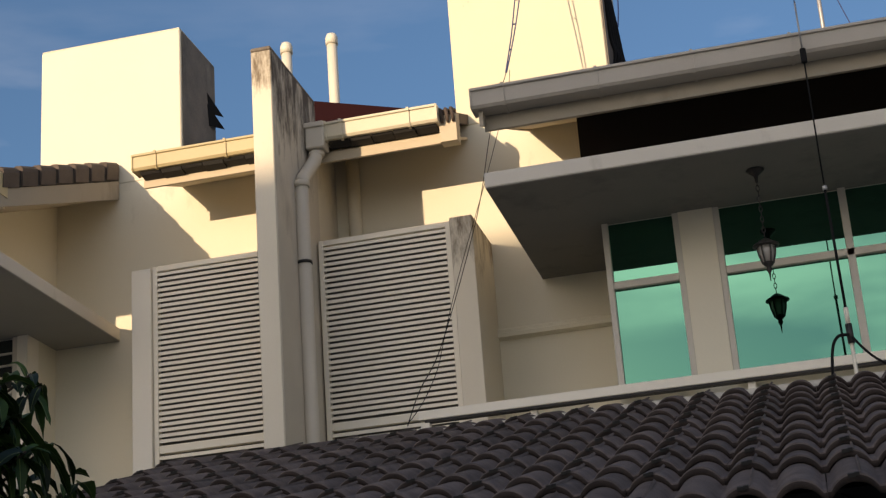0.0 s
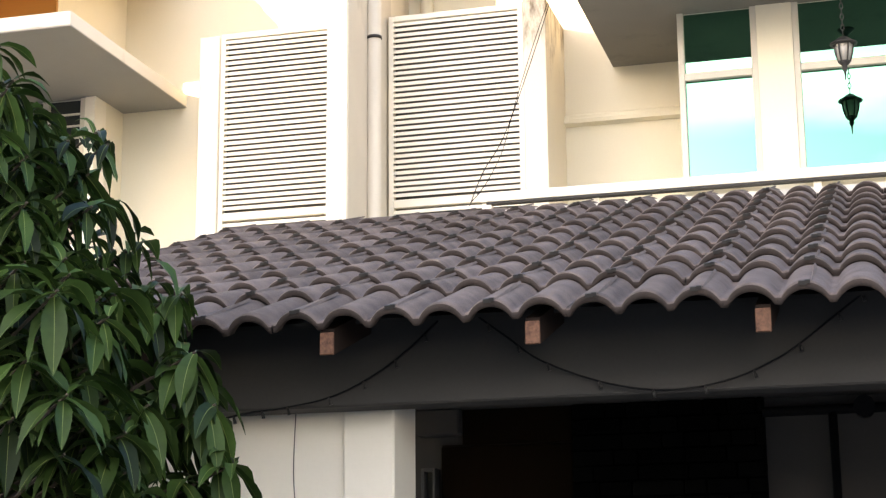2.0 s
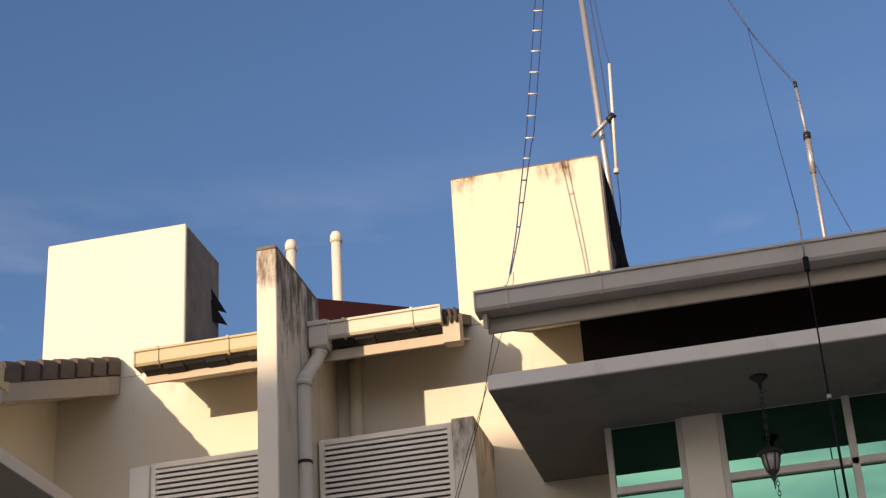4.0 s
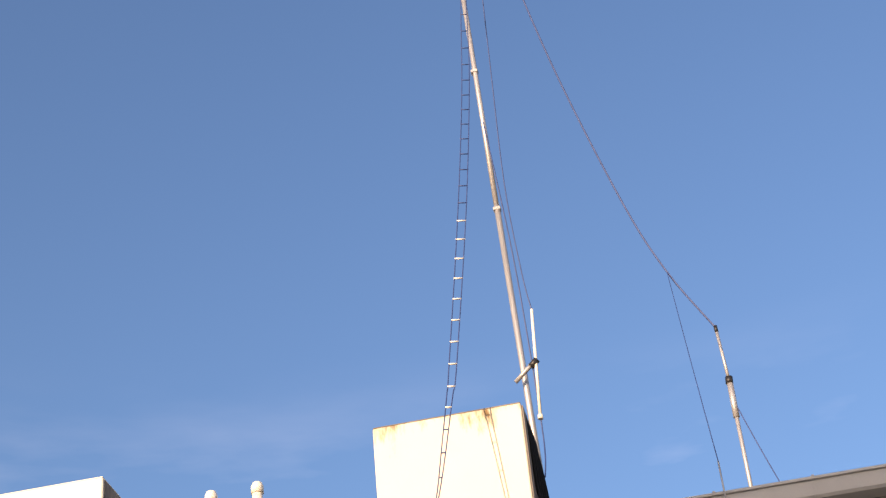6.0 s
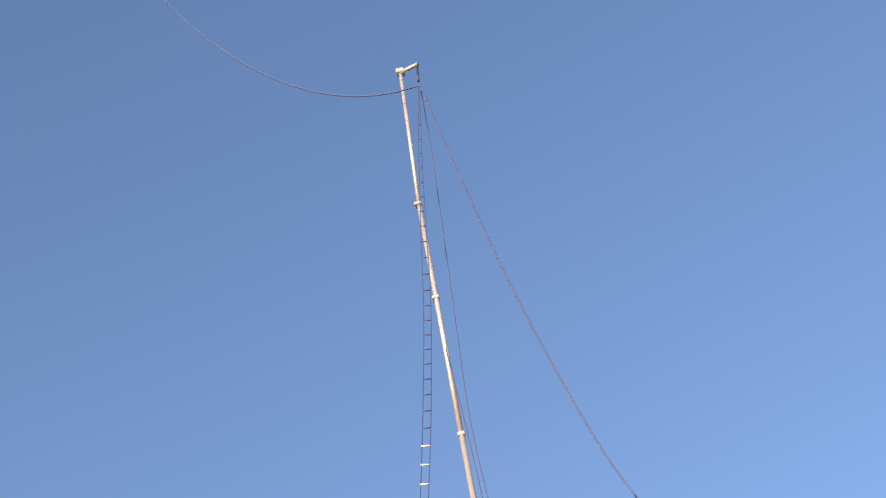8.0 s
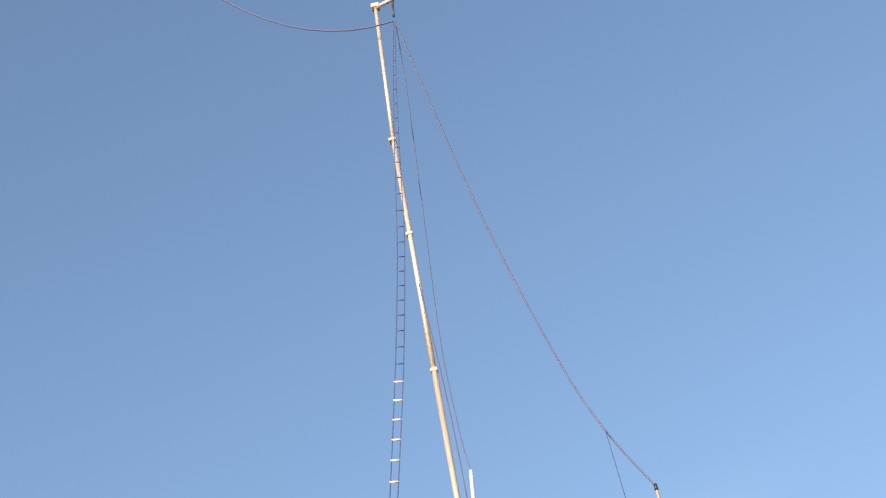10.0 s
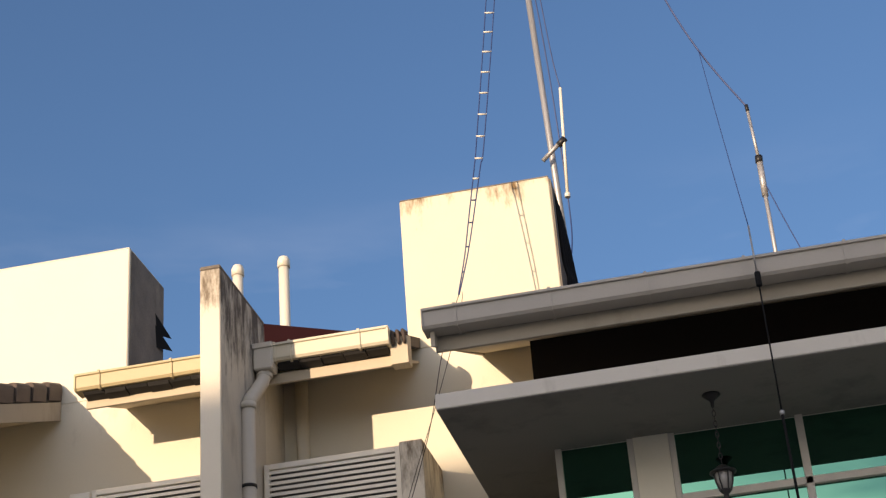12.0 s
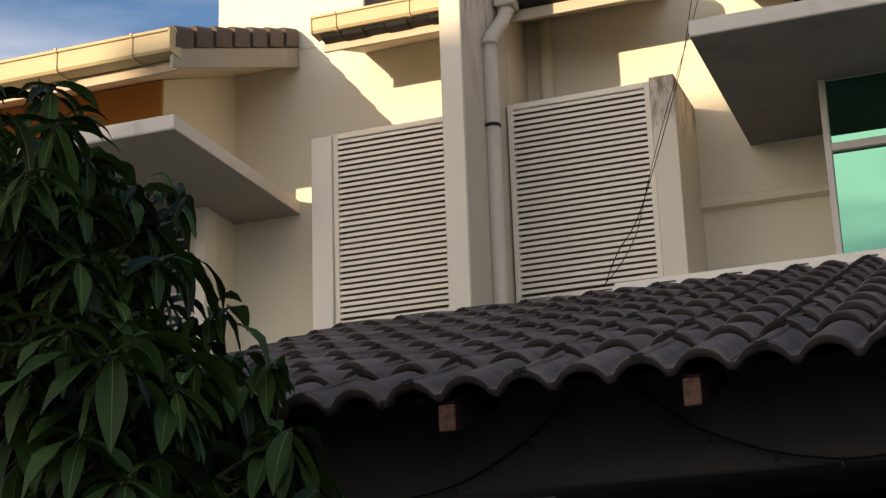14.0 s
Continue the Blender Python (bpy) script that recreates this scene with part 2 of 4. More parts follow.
def leaf_material(name, color, second, vary):
    m = material(name, color, 0.5, second=second, scale=9, amount=0.7, grain=40, bump=0.1, spec=0.2)
    n, l = m.node_tree.nodes, m.node_tree.links
    b = n["Principled BSDF"]
    geo = n.new("ShaderNodeNewGeometry")
    hv = n.new("ShaderNodeHueSaturation")
    mr = n.new("ShaderNodeMapRange")
    mr.inputs["To Min"].default_value, mr.inputs["To Max"].default_value = 1 - vary, 1 + vary
    l.new(geo.outputs["Random Per Island"], mr.inputs["Value"])
    l.new(mr.outputs["Result"], hv.inputs["Value"])
    src = b.inputs["Base Color"].links[0].from_socket
    l.new(src, hv.inputs["Color"])
    l.new(hv.outputs["Color"], b.inputs["Base Color"])
    tr = n.new("ShaderNodeBsdfTranslucent")
    l.new(hv.outputs["Color"], tr.inputs["Color"])
    ms = n.new("ShaderNodeMixShader")
    ms.inputs["Fac"].default_value = 0.18
    l.new(b.outputs["BSDF"], ms.inputs[1])
    l.new(tr.outputs["BSDF"], ms.inputs[2])
    l.new(ms.outputs["Shader"], n["Material Output"].inputs["Surface"])
    return m


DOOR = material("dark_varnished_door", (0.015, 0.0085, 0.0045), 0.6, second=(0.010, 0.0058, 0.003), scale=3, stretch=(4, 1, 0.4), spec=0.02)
WEATHERED = material("dark_weathered_timber", (0.022, 0.014, 0.011), 0.85, scale=10, spec=0.15)
LEAF = leaf_material("mango_leaf", (0.039, 0.076, 0.016), (0.014, 0.032, 0.008), 0.75)
MIDRIB = leaf_material("leaf_midrib", (0.17, 0.21, 0.07), (0.11, 0.15, 0.045), 0.3)
FERN = leaf_material("feathery_leaf", (0.028, 0.042, 0.018), (0.016, 0.026, 0.011), 0.4)


def glass_material():
    """Green film glass: a tinted mirror at the surface, dark behind."""
    m = bpy.data.materials.new("green_mirror_glass")
    m.use_nodes = True
    b = m.node_tree.nodes["Principled BSDF"]
    b.inputs["Base Color"].default_value = (0.10, 0.29, 0.205, 1)
    b.inputs["Metallic"].default_value, b.inputs["Roughness"].default_value = 1.0, 0.02
    return m


GLASS = glass_material()
DARKGLASS = material("dark_louvre_glass", (0.03, 0.035, 0.034), 0.12, scale=2, bump=0)


# ---- shapes ----
def box(bm, x0, x1, y0, y1, z0, z1, bevel=0.0):
    r = bmesh.ops.create_cube(bm, size=1, matrix=Matrix.LocRotScale(((x0 + x1) / 2, (y0 + y1) / 2, (z0 + z1) / 2), None,
                                                                    (abs(x1 - x0), abs(y1 - y0), abs(z1 - z0))))
    if bevel:
        edges = {e for v in r["verts"] for e in v.link_edges}
        bmesh.ops.bevel(bm, geom=list(edges), offset=bevel, segments=1, affect="EDGES")
    return bm


def a_box(x0, x1, y0, y1, z0, z1, bevel=0.0):
    return box(bmesh.new(), x0, x1, y0, y1, z0, z1, bevel)


def tube(bm, pts, r, seg=10, cap=True):
    """A tube along points; r is one radius or one for each point."""
    pts = [Vector(p) for p in pts]
    rr = r if isinstance(r, (list, tuple)) else [r] * len(pts)
    rings = []
    side = None
    for i, p in enumerate(pts):
        d = (pts[min(i + 1, len(pts) - 1)] - pts[max(i - 1, 0)]).normalized()
        if side is None:
            side = d.orthogonal().normalized()
        side = (side - d * side.dot(d)).normalized()
        up = d.cross(side)
        rings.append([bm.verts.new(p + rr[i] * (math.cos(a) * side + math.sin(a) * up)) for a in
                      [2 * math.pi * k / seg for k in range(seg)]])
    for a, b in zip(rings, rings[1:]):
        for k in range(seg):
            f = bm.faces.new((a[k], a[(k + 1) % seg], b[(k + 1) % seg], b[k]))
            f.smooth = seg > 5
    if cap:
        bm.faces.new(rings[0][::-1])
        bm.faces.new(rings[-1])
    return bm


def a_tube(pts, r, seg=10):
    return tube(bmesh.new(), pts, r, seg)


def lathe(bm, x, y, rows, seg=16):
    """Turned form round a vertical axis; rows of (z, radius)."""
    return tube(bm, [(x, y, z) for z, _ in rows], [max(r, 0.001) for _, r in rows], seg)


def prism(profile, x0, x1):
    """A (y, z) profile drawn out along x."""
    bm = bmesh.new()
    a = [bm.verts.new((x0, y, z)) for y, z in profile]
    b = [bm.verts.new((x1, y, z)) for y, z in profile]
    n = len(profile)
    for k in range(n):
        bm.faces.new((a[k], a[(k + 1) % n], b[(k + 1) % n], b[k]))
    bm.faces.new(a[::-1])
    bm.faces.new(b)
    bmesh.ops.recalc_face_normals(bm, faces=bm.faces)
    return bm


def sag(a, b, drop, n=14):
    a, b = Vector(a), Vector(b)
    return [a.lerp(b, i / n) - Vector((0, 0, 4 * drop * (i / n) * (1 - i / n))) for i in range(n + 1)]


def part(name, bm, mat, parent=None, label=""):
    me = bpy.data.meshes.new(name)
    bmesh.ops.recalc_face_normals(bm, faces=bm.faces)
    bm.to_mesh(me)
    bm.free()
    me.materials.append(mat)
    ob = new(name, me)
    if parent is not None:
        ob.parent = parent
    if label:
        ob["label"] = label
    return ob


def thing(name, label, category, group="", kind=""):
    return tagged(new(name), label, category, group, kind)


def solid(name, bm, mat, label, category, kind="", group=""):
    return tagged(part(name, bm, mat), label, category, group, kind)


# ---- ground and the large structure ----
YW, YB, YF = 13.8, 12.67, 11.5          # back wall, window bay, slab edge
MID = -4.2                              # the party line between the two houses


def mirror(x):
    return 2 * MID - x


solid("ground", a_box(-400, 400, -400, 400, -0.3, 0), GROUND, "grey concrete paving and distant flat ground", "ground", "structure")
solid("wall_back", a_box(-16, 8, YW, YW + 0.2, 0, 7.85), CREAM, "cream painted upper wall behind the louvred screens", "wall", "structure")

# assumed unseen opposite houses behind the viewpoint, keeping low sun off the lower facade
opp = thing("unseen_opposite_house", "unseen pale house assumed across the street for its shade", "house")
# wall heights are stepped to shape the shade on the facade
part("wall", a_box(-34, -23.6, -34, -26, 0, 11.35), CREAM, opp)
part("middle_wall", a_box(-23.6, -19.6, -34, -26.01, 0, 11.86), CREAM, opp)
part("taller_shade_wall", a_box(-19.6, 6, -34, -26.02, 0, 12.4), CREAM, opp)

# window bay of the right house
bay = thing("bay_wall", "cream bay wall with reflective green windows", "wall", kind="structure")
part("lower_wall", a_box(-1.5, 8, YB, YB + 0.2, 3.9, 4.84), CREAM, bay)
part("pier", a_box(-0.875, -0.60, YB - 0.03, YB + 0.2, 4.84, 6.26), CREAM, bay)
part("side_wall", a_box(-1.5, -1.4, YB + 0.2, YW, 3.9, 7.2), CREAM, bay)
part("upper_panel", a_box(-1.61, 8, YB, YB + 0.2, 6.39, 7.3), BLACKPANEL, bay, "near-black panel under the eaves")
# window bay of the left house
bay = thing("bay_wall", "cream bay wall with a timber panel above the slab", "wall", kind="structure")
YL = 13.25                              # the neighbour's window wall under the canopy
part("lower_wall", a_box(-16, -6.9, YL, YL + 0.2, 3.9, 4.84), CREAM, bay)
part("pier", a_box(-7.0, -6.9, YL - 0.02, YL + 0.2, 4.84, 6.256), WHITE, bay)
part("side_wall", a_box(-7.0, -6.9, YL + 0.2, YW, 3.9, 6.256), CREAM, bay)
part("upper_side_wall", prism([(12.47, 6.386), (YW, 6.386), (YW, 7.72), (12.47, 7.16)], -7.0, -6.9), CREAM, bay)
part("upper_panel", a_box(-16, -6.902, 12.44, 12.468, 6.386, 7.15), BROWN, bay, "orange-brown timber panel")

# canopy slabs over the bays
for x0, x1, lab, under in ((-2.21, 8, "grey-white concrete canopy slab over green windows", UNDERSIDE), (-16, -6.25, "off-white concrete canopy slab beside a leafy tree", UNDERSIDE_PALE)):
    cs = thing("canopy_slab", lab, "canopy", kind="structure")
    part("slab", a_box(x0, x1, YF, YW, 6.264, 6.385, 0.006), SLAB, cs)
    # thin sheet whose darker grey puts shade under the slab
    part("underside", a_box(x0 + 0.004, x1, YF + 0.004, YW, 6.256, 6.263), under, cs, "underside in a shade-darkened grey")

# party fin between the houses
fin = thing("pillar", "weathered cream party-wall pillar with mouldy top", "pillar", kind="structure")
part("shaft", a_box(-4.228, -4.054, 12.0, 13.2, 0, 8.03, 0.006), FIN, fin)
part("cap", a_box(-4.231, -4.051, 11.996, 13.2, 8.03, 8.069, 0.01), MOULD_AND_SHADE, fin, "black-stained cap")
part("stained_side", a_box(-4.054, -4.050, 12.03, 13.17, 3.9, 8.028), FIN_SIDE, fin, "mould-stained side plaster")
part("curved_end", a_tube([(-4.14, 13.19, 7.3), (-4.14, 13.19, 8.02)], 0.085, 12), FIN, fin)
part("back_wall", a_box(-4.21, -4.07, 13.2, YW, 0, 7.69), FIN, fin)


# ---- roofs and eaves ----
def gutter(x0, x1, y, z0, z1, mat, label, joints, name="gutter"):
    """A square pressed trough: rolled rim, flat face, level foot, straps and end caps."""
    g = thing(name, label, "gutter")
    h, d = z1 - z0, 0.18
    prof = [(y, z1), (y + 0.004, z0 + 0.022), (y + 0.020, z0), (y + d, z0), (y + d, z1),
            (y + d - 0.008, z1), (y + d - 0.008, z0 + 0.01), (y + 0.026, z0 + 0.01), (y + 0.014, z0 + 0.026), (y + 0.010, z1)]
    part("trough", prism(prof, x0, x1), mat, g)
    part("rim", a_box(x0, x1, y - 0.016, y + 0.006, z1 - 0.11 * h, z1 + 0.008, 0.004), mat, g)
    for e in (x0, x1):
        part("end_cap", prism([(y - 0.012, z1 + 0.006), (y - 0.006, z0 + 0.018), (y + 0.016, z0 - 0.005), (y + d, z0 - 0.005), (y + d, z1 + 0.006)], e - 0.007, e + 0.007), mat, g)
    for x in joints:
        w = 0.011
        bm = prism([(y - 0.024, z1 + 0.014), (y - 0.024, z1 - 0.11 * h), (y - 0.010, z1 - 0.15 * h), (y - 0.008, z0 + 0.018), (y + 0.014, z0 - 0.010),
                    (y + d, z0 - 0.010), (y + d, z0 - 0.001), (y + 0.018, z0 - 0.001), (y + 0.002, z0 + 0.022), (y - 0.002, z1 + 0.014)], x - w, x + w)
        box(bm, x - w, x + w, y - 0.002, y + d, z1 + 0.006, z1 + 0.013)
        part("bracket", bm, mat, g)
    return g


gutter(-2.244, 8, 11.4, 6.888, 7.045, GUTTER_GREY, "grey box gutter with brackets along the eaves", [-1.99 + 0.728 * k for k in range(13)])
gutter(-4.045, -2.847, 12.85, 7.515, 7.665, GUTTER, "short cream box gutter beside the pillar", [-3.86, -3.72, -3.1])
gutter(-5.695, -4.235, 12.85, 7.525, 7.668, GUTTER_OLD, "short ochre box gutter beside the pillar", [-5.47, -4.80])
gutter(-16, -6.245, 11.4, 6.88, 7.06, GUTTER_OLD, "cream box gutter along tiled eaves", [-6.58 - 0.69 * k for k in range(12)])

for x0, x1, y, z0, z1, sx0, sx1, lab in ((-2.19, 8, 11.582, 6.765, 6.89, -2.165, 8, "pinkish cream eaves board under a grey gutter"),
                                         (-4.045, -2.854, 13.032, 7.375, 7.47, -4.045, -2.78, "cream eaves board under a short gutter"),
                                         (-5.66, -4.24, 13.032, 7.415, 7.50, -5.60, -4.24, "cream eaves board under an ochre gutter"),
                                         (-16, -6.28, 11.582, 6.79, 6.88, -16, -6.28, "cream eaves board under old tiles")):
    s = thing("eaves", lab, "eaves", kind="structure")
    part("fascia", a_box(x0, x1, y, y + 0.03, z0, z1, 0.003), FASCIA_OLD if x1 > 5 else SOFFIT, s)
    part("soffit", prism([(y + 0.03, z0 + 0.03), (YW, 7.71), (YW, 7.735), (y + 0.03, z0 + 0.055)], sx0, sx1), SOFFIT, s)


# tile ends in near-black, which paints the shaded gap under the gutters
for x0, count, lab in ((-5.64, 7, "old tile ends blackened as gap shade behind the ochre gutter"), (-3.86, 5, "old tile ends blackened as gap shade behind the short cream gutter")):
    under = thing("eaves_tiles", lab, "roof tile", kind="structure")
    for k in range(count):
        part("tile_end", prism([(12.90, 7.520), (12.93, 7.500 - 0.008 * (k % 2)), (13.028, 7.482 - 0.008 * (k % 2)), (13.028, 7.520)], x0 + 0.2 * k, x0 + 0.192 + 0.2 * k), DARK, under)


def roof(x0, x1, y0, z0, y1, z1, mat, label):
    bm = prism([(y0, z0), (y1, z1), (y1, z1 + 0.1), (y0, z0 + 0.1)], x0, x1)
    return solid("roof", bm, mat, label, "roof", "structure")


roof(-2.16, 8, 11.44, 6.94, 17.5, 9.47, OLDTILE, "brown tiled main roof behind the gutter")
roof(-5.55, -2.76, 13.0, 7.55, 15.2, 8.4, OLDTILE, "brown tiled roof between the tank housings")
roof(-16, -6.29, 11.44, 6.94, 17.5, 9.47, OLDTILE, "brown tiled roof of the neighbouring house")


def verge(x, out, label):
    """A plastered barge board up the roof slope with a row of capping tiles on it; out is the way it faces."""
    v = thing("roof_verge", label, "verge", kind="structure")
    part("barge_board", prism([(11.47, 6.76), (13.79, 7.685), (13.79, 7.875), (11.47, 6.92)], x - 0.016, x + 0.016), FASCIA_OLD, v, "cream plastered barge board")
    # near-black backing and ribs paint the shade in the gaps between tiles
    part("gap_shade_backing", prism([(11.47, 6.925), (13.79, 7.88), (13.79, 8.035), (11.47, 7.075)], x - 0.02, x + 0.012 * out), DARK, v, "backing darkened as shade between the tiles")
    for k in range(0 if out > 0 else 2, 7):
        y0, run, rise = 11.49 + 0.333 * k, 0.268, 0.418
        z0 = 6.915 + rise * (y0 - 11.47)
        bm = bmesh.new()
        rows = []
        for y in (y0, y0 + run):
            zz = z0 + rise * (y - y0) + (0.016 if y == y0 else 0.0)
            sec = [(0.030, 0.0), (0.034, 0.13), (0.026, 0.165), (0.0, 0.188), (-0.04, 0.19), (-0.09, 0.165), (-0.09, 0.15), (0.012, 0.12), (0.012, 0.0)]
            rows.append([bm.verts.new((x + out * a, y, zz + b)) for a, b in sec])
        n = len(rows[0])
        for i in range(n):
            f = bm.faces.new((rows[0][i], rows[0][(i + 1) % n], rows[1][(i + 1) % n], rows[1][i]))
        bm.faces.new(rows[0])
        bm.faces.new(rows[1][::-1])
        part("verge_tile", bm, VERGETILE, v)
        part("gap_shade_rib", prism([(y0 + run - 0.004, z0 + 0.11), (y0 + run + 0.065, z0 + 0.14), (y0 + run + 0.065, z0 + 0.31), (y0 + run - 0.004, z0 + 0.285)], x - 0.07, x - 0.012), DARK, v)


verge(-6.262, 1, "brown capping tiles on a cream barge board beside the tank")
verge(-2.188, -1, "brown capping tiles on a cream barge board under the tank")
# red gable board behind
bm = bmesh.new()
vs = [bm.verts.new(p) for p in ((-4.6, 14.9, 7.9), (-2.9, 14.9, 7.9), (-2.9, 14.9, 8.52), (-3.4, 14.9, 8.60), (-4.6, 14.9, 8.92))]
f = bm.faces.new(vs)
r = bmesh.ops.extrude_face_region(bm, geom=[f])
bmesh.ops.translate(bm, verts=[v for v in r["geom"] if isinstance(v, bmesh.types.BMVert)], vec=(0, 0.08, 0))
solid("roof_flashing", bm, RED, "dark red metal roof edge behind a gutter", "roof", "structure")


# ---- tank housings ----
def tank(x0, x1, z1, mat, label):
    t = thing("tank_housing", label, "tank housing")
    part("shell", a_box(x0, x1, YW, 14.72, 7.852, z1, 0.010), mat, t)
    part("lid", a_box(x0 + 0.004, x1 - 0.004, YW + 0.004, 14.716, z1, z1 + 0.012, 0.004), MOULD_AND_SHADE if mat is TANK else mat, t, "thin flat lid")
    return t


tank_r = tank(-2.87, -1.42, 9.42, TANK, "weathered cream roof tank housing with stained top")
tank_l = tank(-7.09, -5.6, 9.42, TANK_CLEAN, "clean cream roof tank housing with dark side")


# ---- louvred screens ----
def louvre(x0, x1, z0, z1, label):
    s = thing("louvre_screen", label, "louvre screen")
    y = 13.03
    part("frame", box(box(box(box(bmesh.new(), x0, x0 + 0.045, y, y + 0.07, z0, z1, 0.004), x1 - 0.045, x1, y, y + 0.07, z0, z1, 0.004),
                          x0 + 0.045, x1 - 0.045, y, y + 0.07, z1 - 0.05, z1, 0.004), x0 + 0.045, x1 - 0.045, y, y + 0.07, z0, z0 + 0.05, 0.004), LOUVRE, s)
    part("mid_rail", a_box(x0 + 0.045, x1 - 0.045, y + 0.004, y + 0.06, 4.93, 5.0, 0.004), LOUVRE, s)
    part("backing", a_box(x0 + 0.01, x1 - 0.01, y + 0.072, y + 0.09, z0, z1), GAP, s)
    pitch = 0.0492
    z = z1 - 0.06
    while z > z0 + 0.08:
        if not 4.90 < z - 0.02 < 5.0:
            part("slat", prism([(y + 0.004, z - 0.030), (y + 0.008, z - 0.032), (y + 0.018, z - 0.005), (y + 0.066, z + 0.010), (y + 0.062, z + 0.014), (y + 0.013, z + 0.001)], x0 + 0.045, x1 - 0.045), LOUVRE, s)
        z -= pitch
    return s


louvre(-4.03, -2.842, 4.1, 6.64, "cream louvred screen with horizontal slats")
louvre(-5.585, -4.2, 4.1, 6.64, "cream louvred screen with horizontal slats")
p = thing("screen_post", "cream screen post with a stained top", "post", "screen posts", "structure")
part("shaft", a_box(-2.838, -2.64, 13.0, YW, 3.9, 6.66, 0.006), POST, p)
p = thing("screen_post", "plain cream screen post", "post", "screen posts", "structure")
part("shaft", a_box(-5.775, -5.59, 13.0, YW, 3.9, 6.62, 0.006), WHITE, p)


# ---- windows ----
def window(x0, x1, z0, z1, zt, mullions, label, name, glass=GLASS, bars=0, wall=YB):
    w = thing(name, label, "window", kind="structure")
    y = wall + 0.02
    fr = 0.05
    part("window_frame", box(box(box(bmesh.new(), x0, x0 + fr, y - 0.04, y + 0.05, z0, z1, 0.004), x1 - fr, x1, y - 0.04, y + 0.05, z0, z1, 0.004),
                             x0 + fr, x1 - fr, y - 0.005, y + 0.05, z1 - 0.008, z1), FRAME, w)
    part("transom", a_box(x0 + fr, x1 - fr, y - 0.045, y + 0.04, zt - 0.03, zt + 0.03, 0.004), FRAME, w)
    edges = [x0 + fr] + mullions + [x1 - fr]
    for m in mullions:
        part("mullion", a_box(m - 0.03, m + 0.03, y - 0.045, y + 0.04, z0, z1, 0.004), FRAME, w)
    for a, b in zip(edges, edges[1:]):
        low_pane = part("pane", a_box(a, b, y, y + 0.01, z0, zt - 0.03), glass, w)
        high_pane = part("pane", a_box(a, b, y, y + 0.01, zt + 0.03, z1 - 0.008), glass, w)
        for k in range(bars):
            for lo, hi, sheet in ((z0, zt - 0.03, low_pane), (zt + 0.03, z1 - 0.03, high_pane)):
                z = lo + (hi - lo) * (k + 1) / (bars + 1)
                part("glazing_bar", a_box(a, b, y - 0.02, y - 0.002, z - 0.009, z + 0.009, 0.002), FRAME, sheet)
    part("window_sill", a_box(x0, x1, y - 0.10, y - 0.02, z0 - 0.06, z0, 0.006), WHITE, w)


window(-1.5, -0.875, 4.86, 6.26, 5.72, [], "narrow green mirrored window with cream frame", "window_1")
window(-0.60, 2.6, 4.86, 6.26, 5.72, [0.42, 1.5], "wide green mirrored window with cream frame", "window_2")
window(-9.5, -7.0, 4.86, 6.25, 5.74, [-8.3, -7.8, -7.4], "neighbour's dark glass window with glazing bars under a canopy", "window_3", DARKGLASS, 3, YL)

# ledge of the flat roof in front of the bay
solid("flat_roof", a_box(-2.39, 8, 9.75, YB, 3.9, 4.0), SLAB, "flat concrete roof under the bay windows", "roof", "structure")
ledge = thing("ledge", "white painted sill rail running past the bay windows", "ledge", kind="structure")
part("rail", a_box(-3.09, 8, 12.45, 12.53, 4.772, 4.848, 0.005), WHITE, ledge)
# near-black strip that paints the shadow line below the rail
part("shade_strip", a_box(-3.04, 8, 12.456, 12.53, 4.752, 4.771), DARK, ledge, "dark strip painted as shade under the rail")
part("block", a_box(-3.075, -3.0, 12.46, 12.53, 4.70, 4.750, 0.004), WHITE, ledge)
for k in range(6):
    part("bracket", a_box(-2.2 + 1.7 * k, -2.14 + 1.7 * k, 12.50, 12.67, 4.66, 4.751, 0.004), WHITE, ledge)
solid("wall_trim", prism([(YW, 5.74), (YW - 0.075, 5.755), (YW - 0.085, 5.79), (YW - 0.06, 5.80), (YW - 0.06, 5.825), (YW - 0.03, 5.845), (YW, 5.845)], -2.64, -1.5), CREAM, "cream moulding across the recessed wall", "trim", "structure")

# ---- pipes ----
d = thing("downpipe", "grey stained drainpipe beside the pillar", "pipe")
part("pipe", a_tube([(-4.0, 12.54, 7.0), (-4.0, 12.54, 0.0)], 0.058, 14), PIPE, d)
part("elbow", a_tube([(-3.965, 12.90, 7.47), (-3.965, 12.90, 7.40), (-3.97, 12.85, 7.32), (-3.99, 12.66, 7.13), (-3.997, 12.57, 7.05), (-4.0, 12.54, 6.98)], 0.060, 14), PIPE, d)
part("collar", a_tube([(-4.0, 12.54, 6.262), (-4.0, 12.54, 6.288)], 0.065, 14), IRON, d)
part("collar", a_tube([(-4.0, 12.54, 6.96), (-4.0, 12.54, 7.01)], 0.069, 14), PIPE, d)
part("collar", a_tube([(-3.965, 12.90, 7.38), (-3.965, 12.90, 7.42)], 0.070, 14), PIPE, d)
hopper = part("hopper", a_box(-4.04, -3.87, 12.815, 12.99, 7.435, 7.655, 0.012), PIPE, d)
part("hopper_rim", a_box(-4.045, -3.865, 12.80, 13.0, 7.63, 7.68, 0.006), PIPE, hopper)
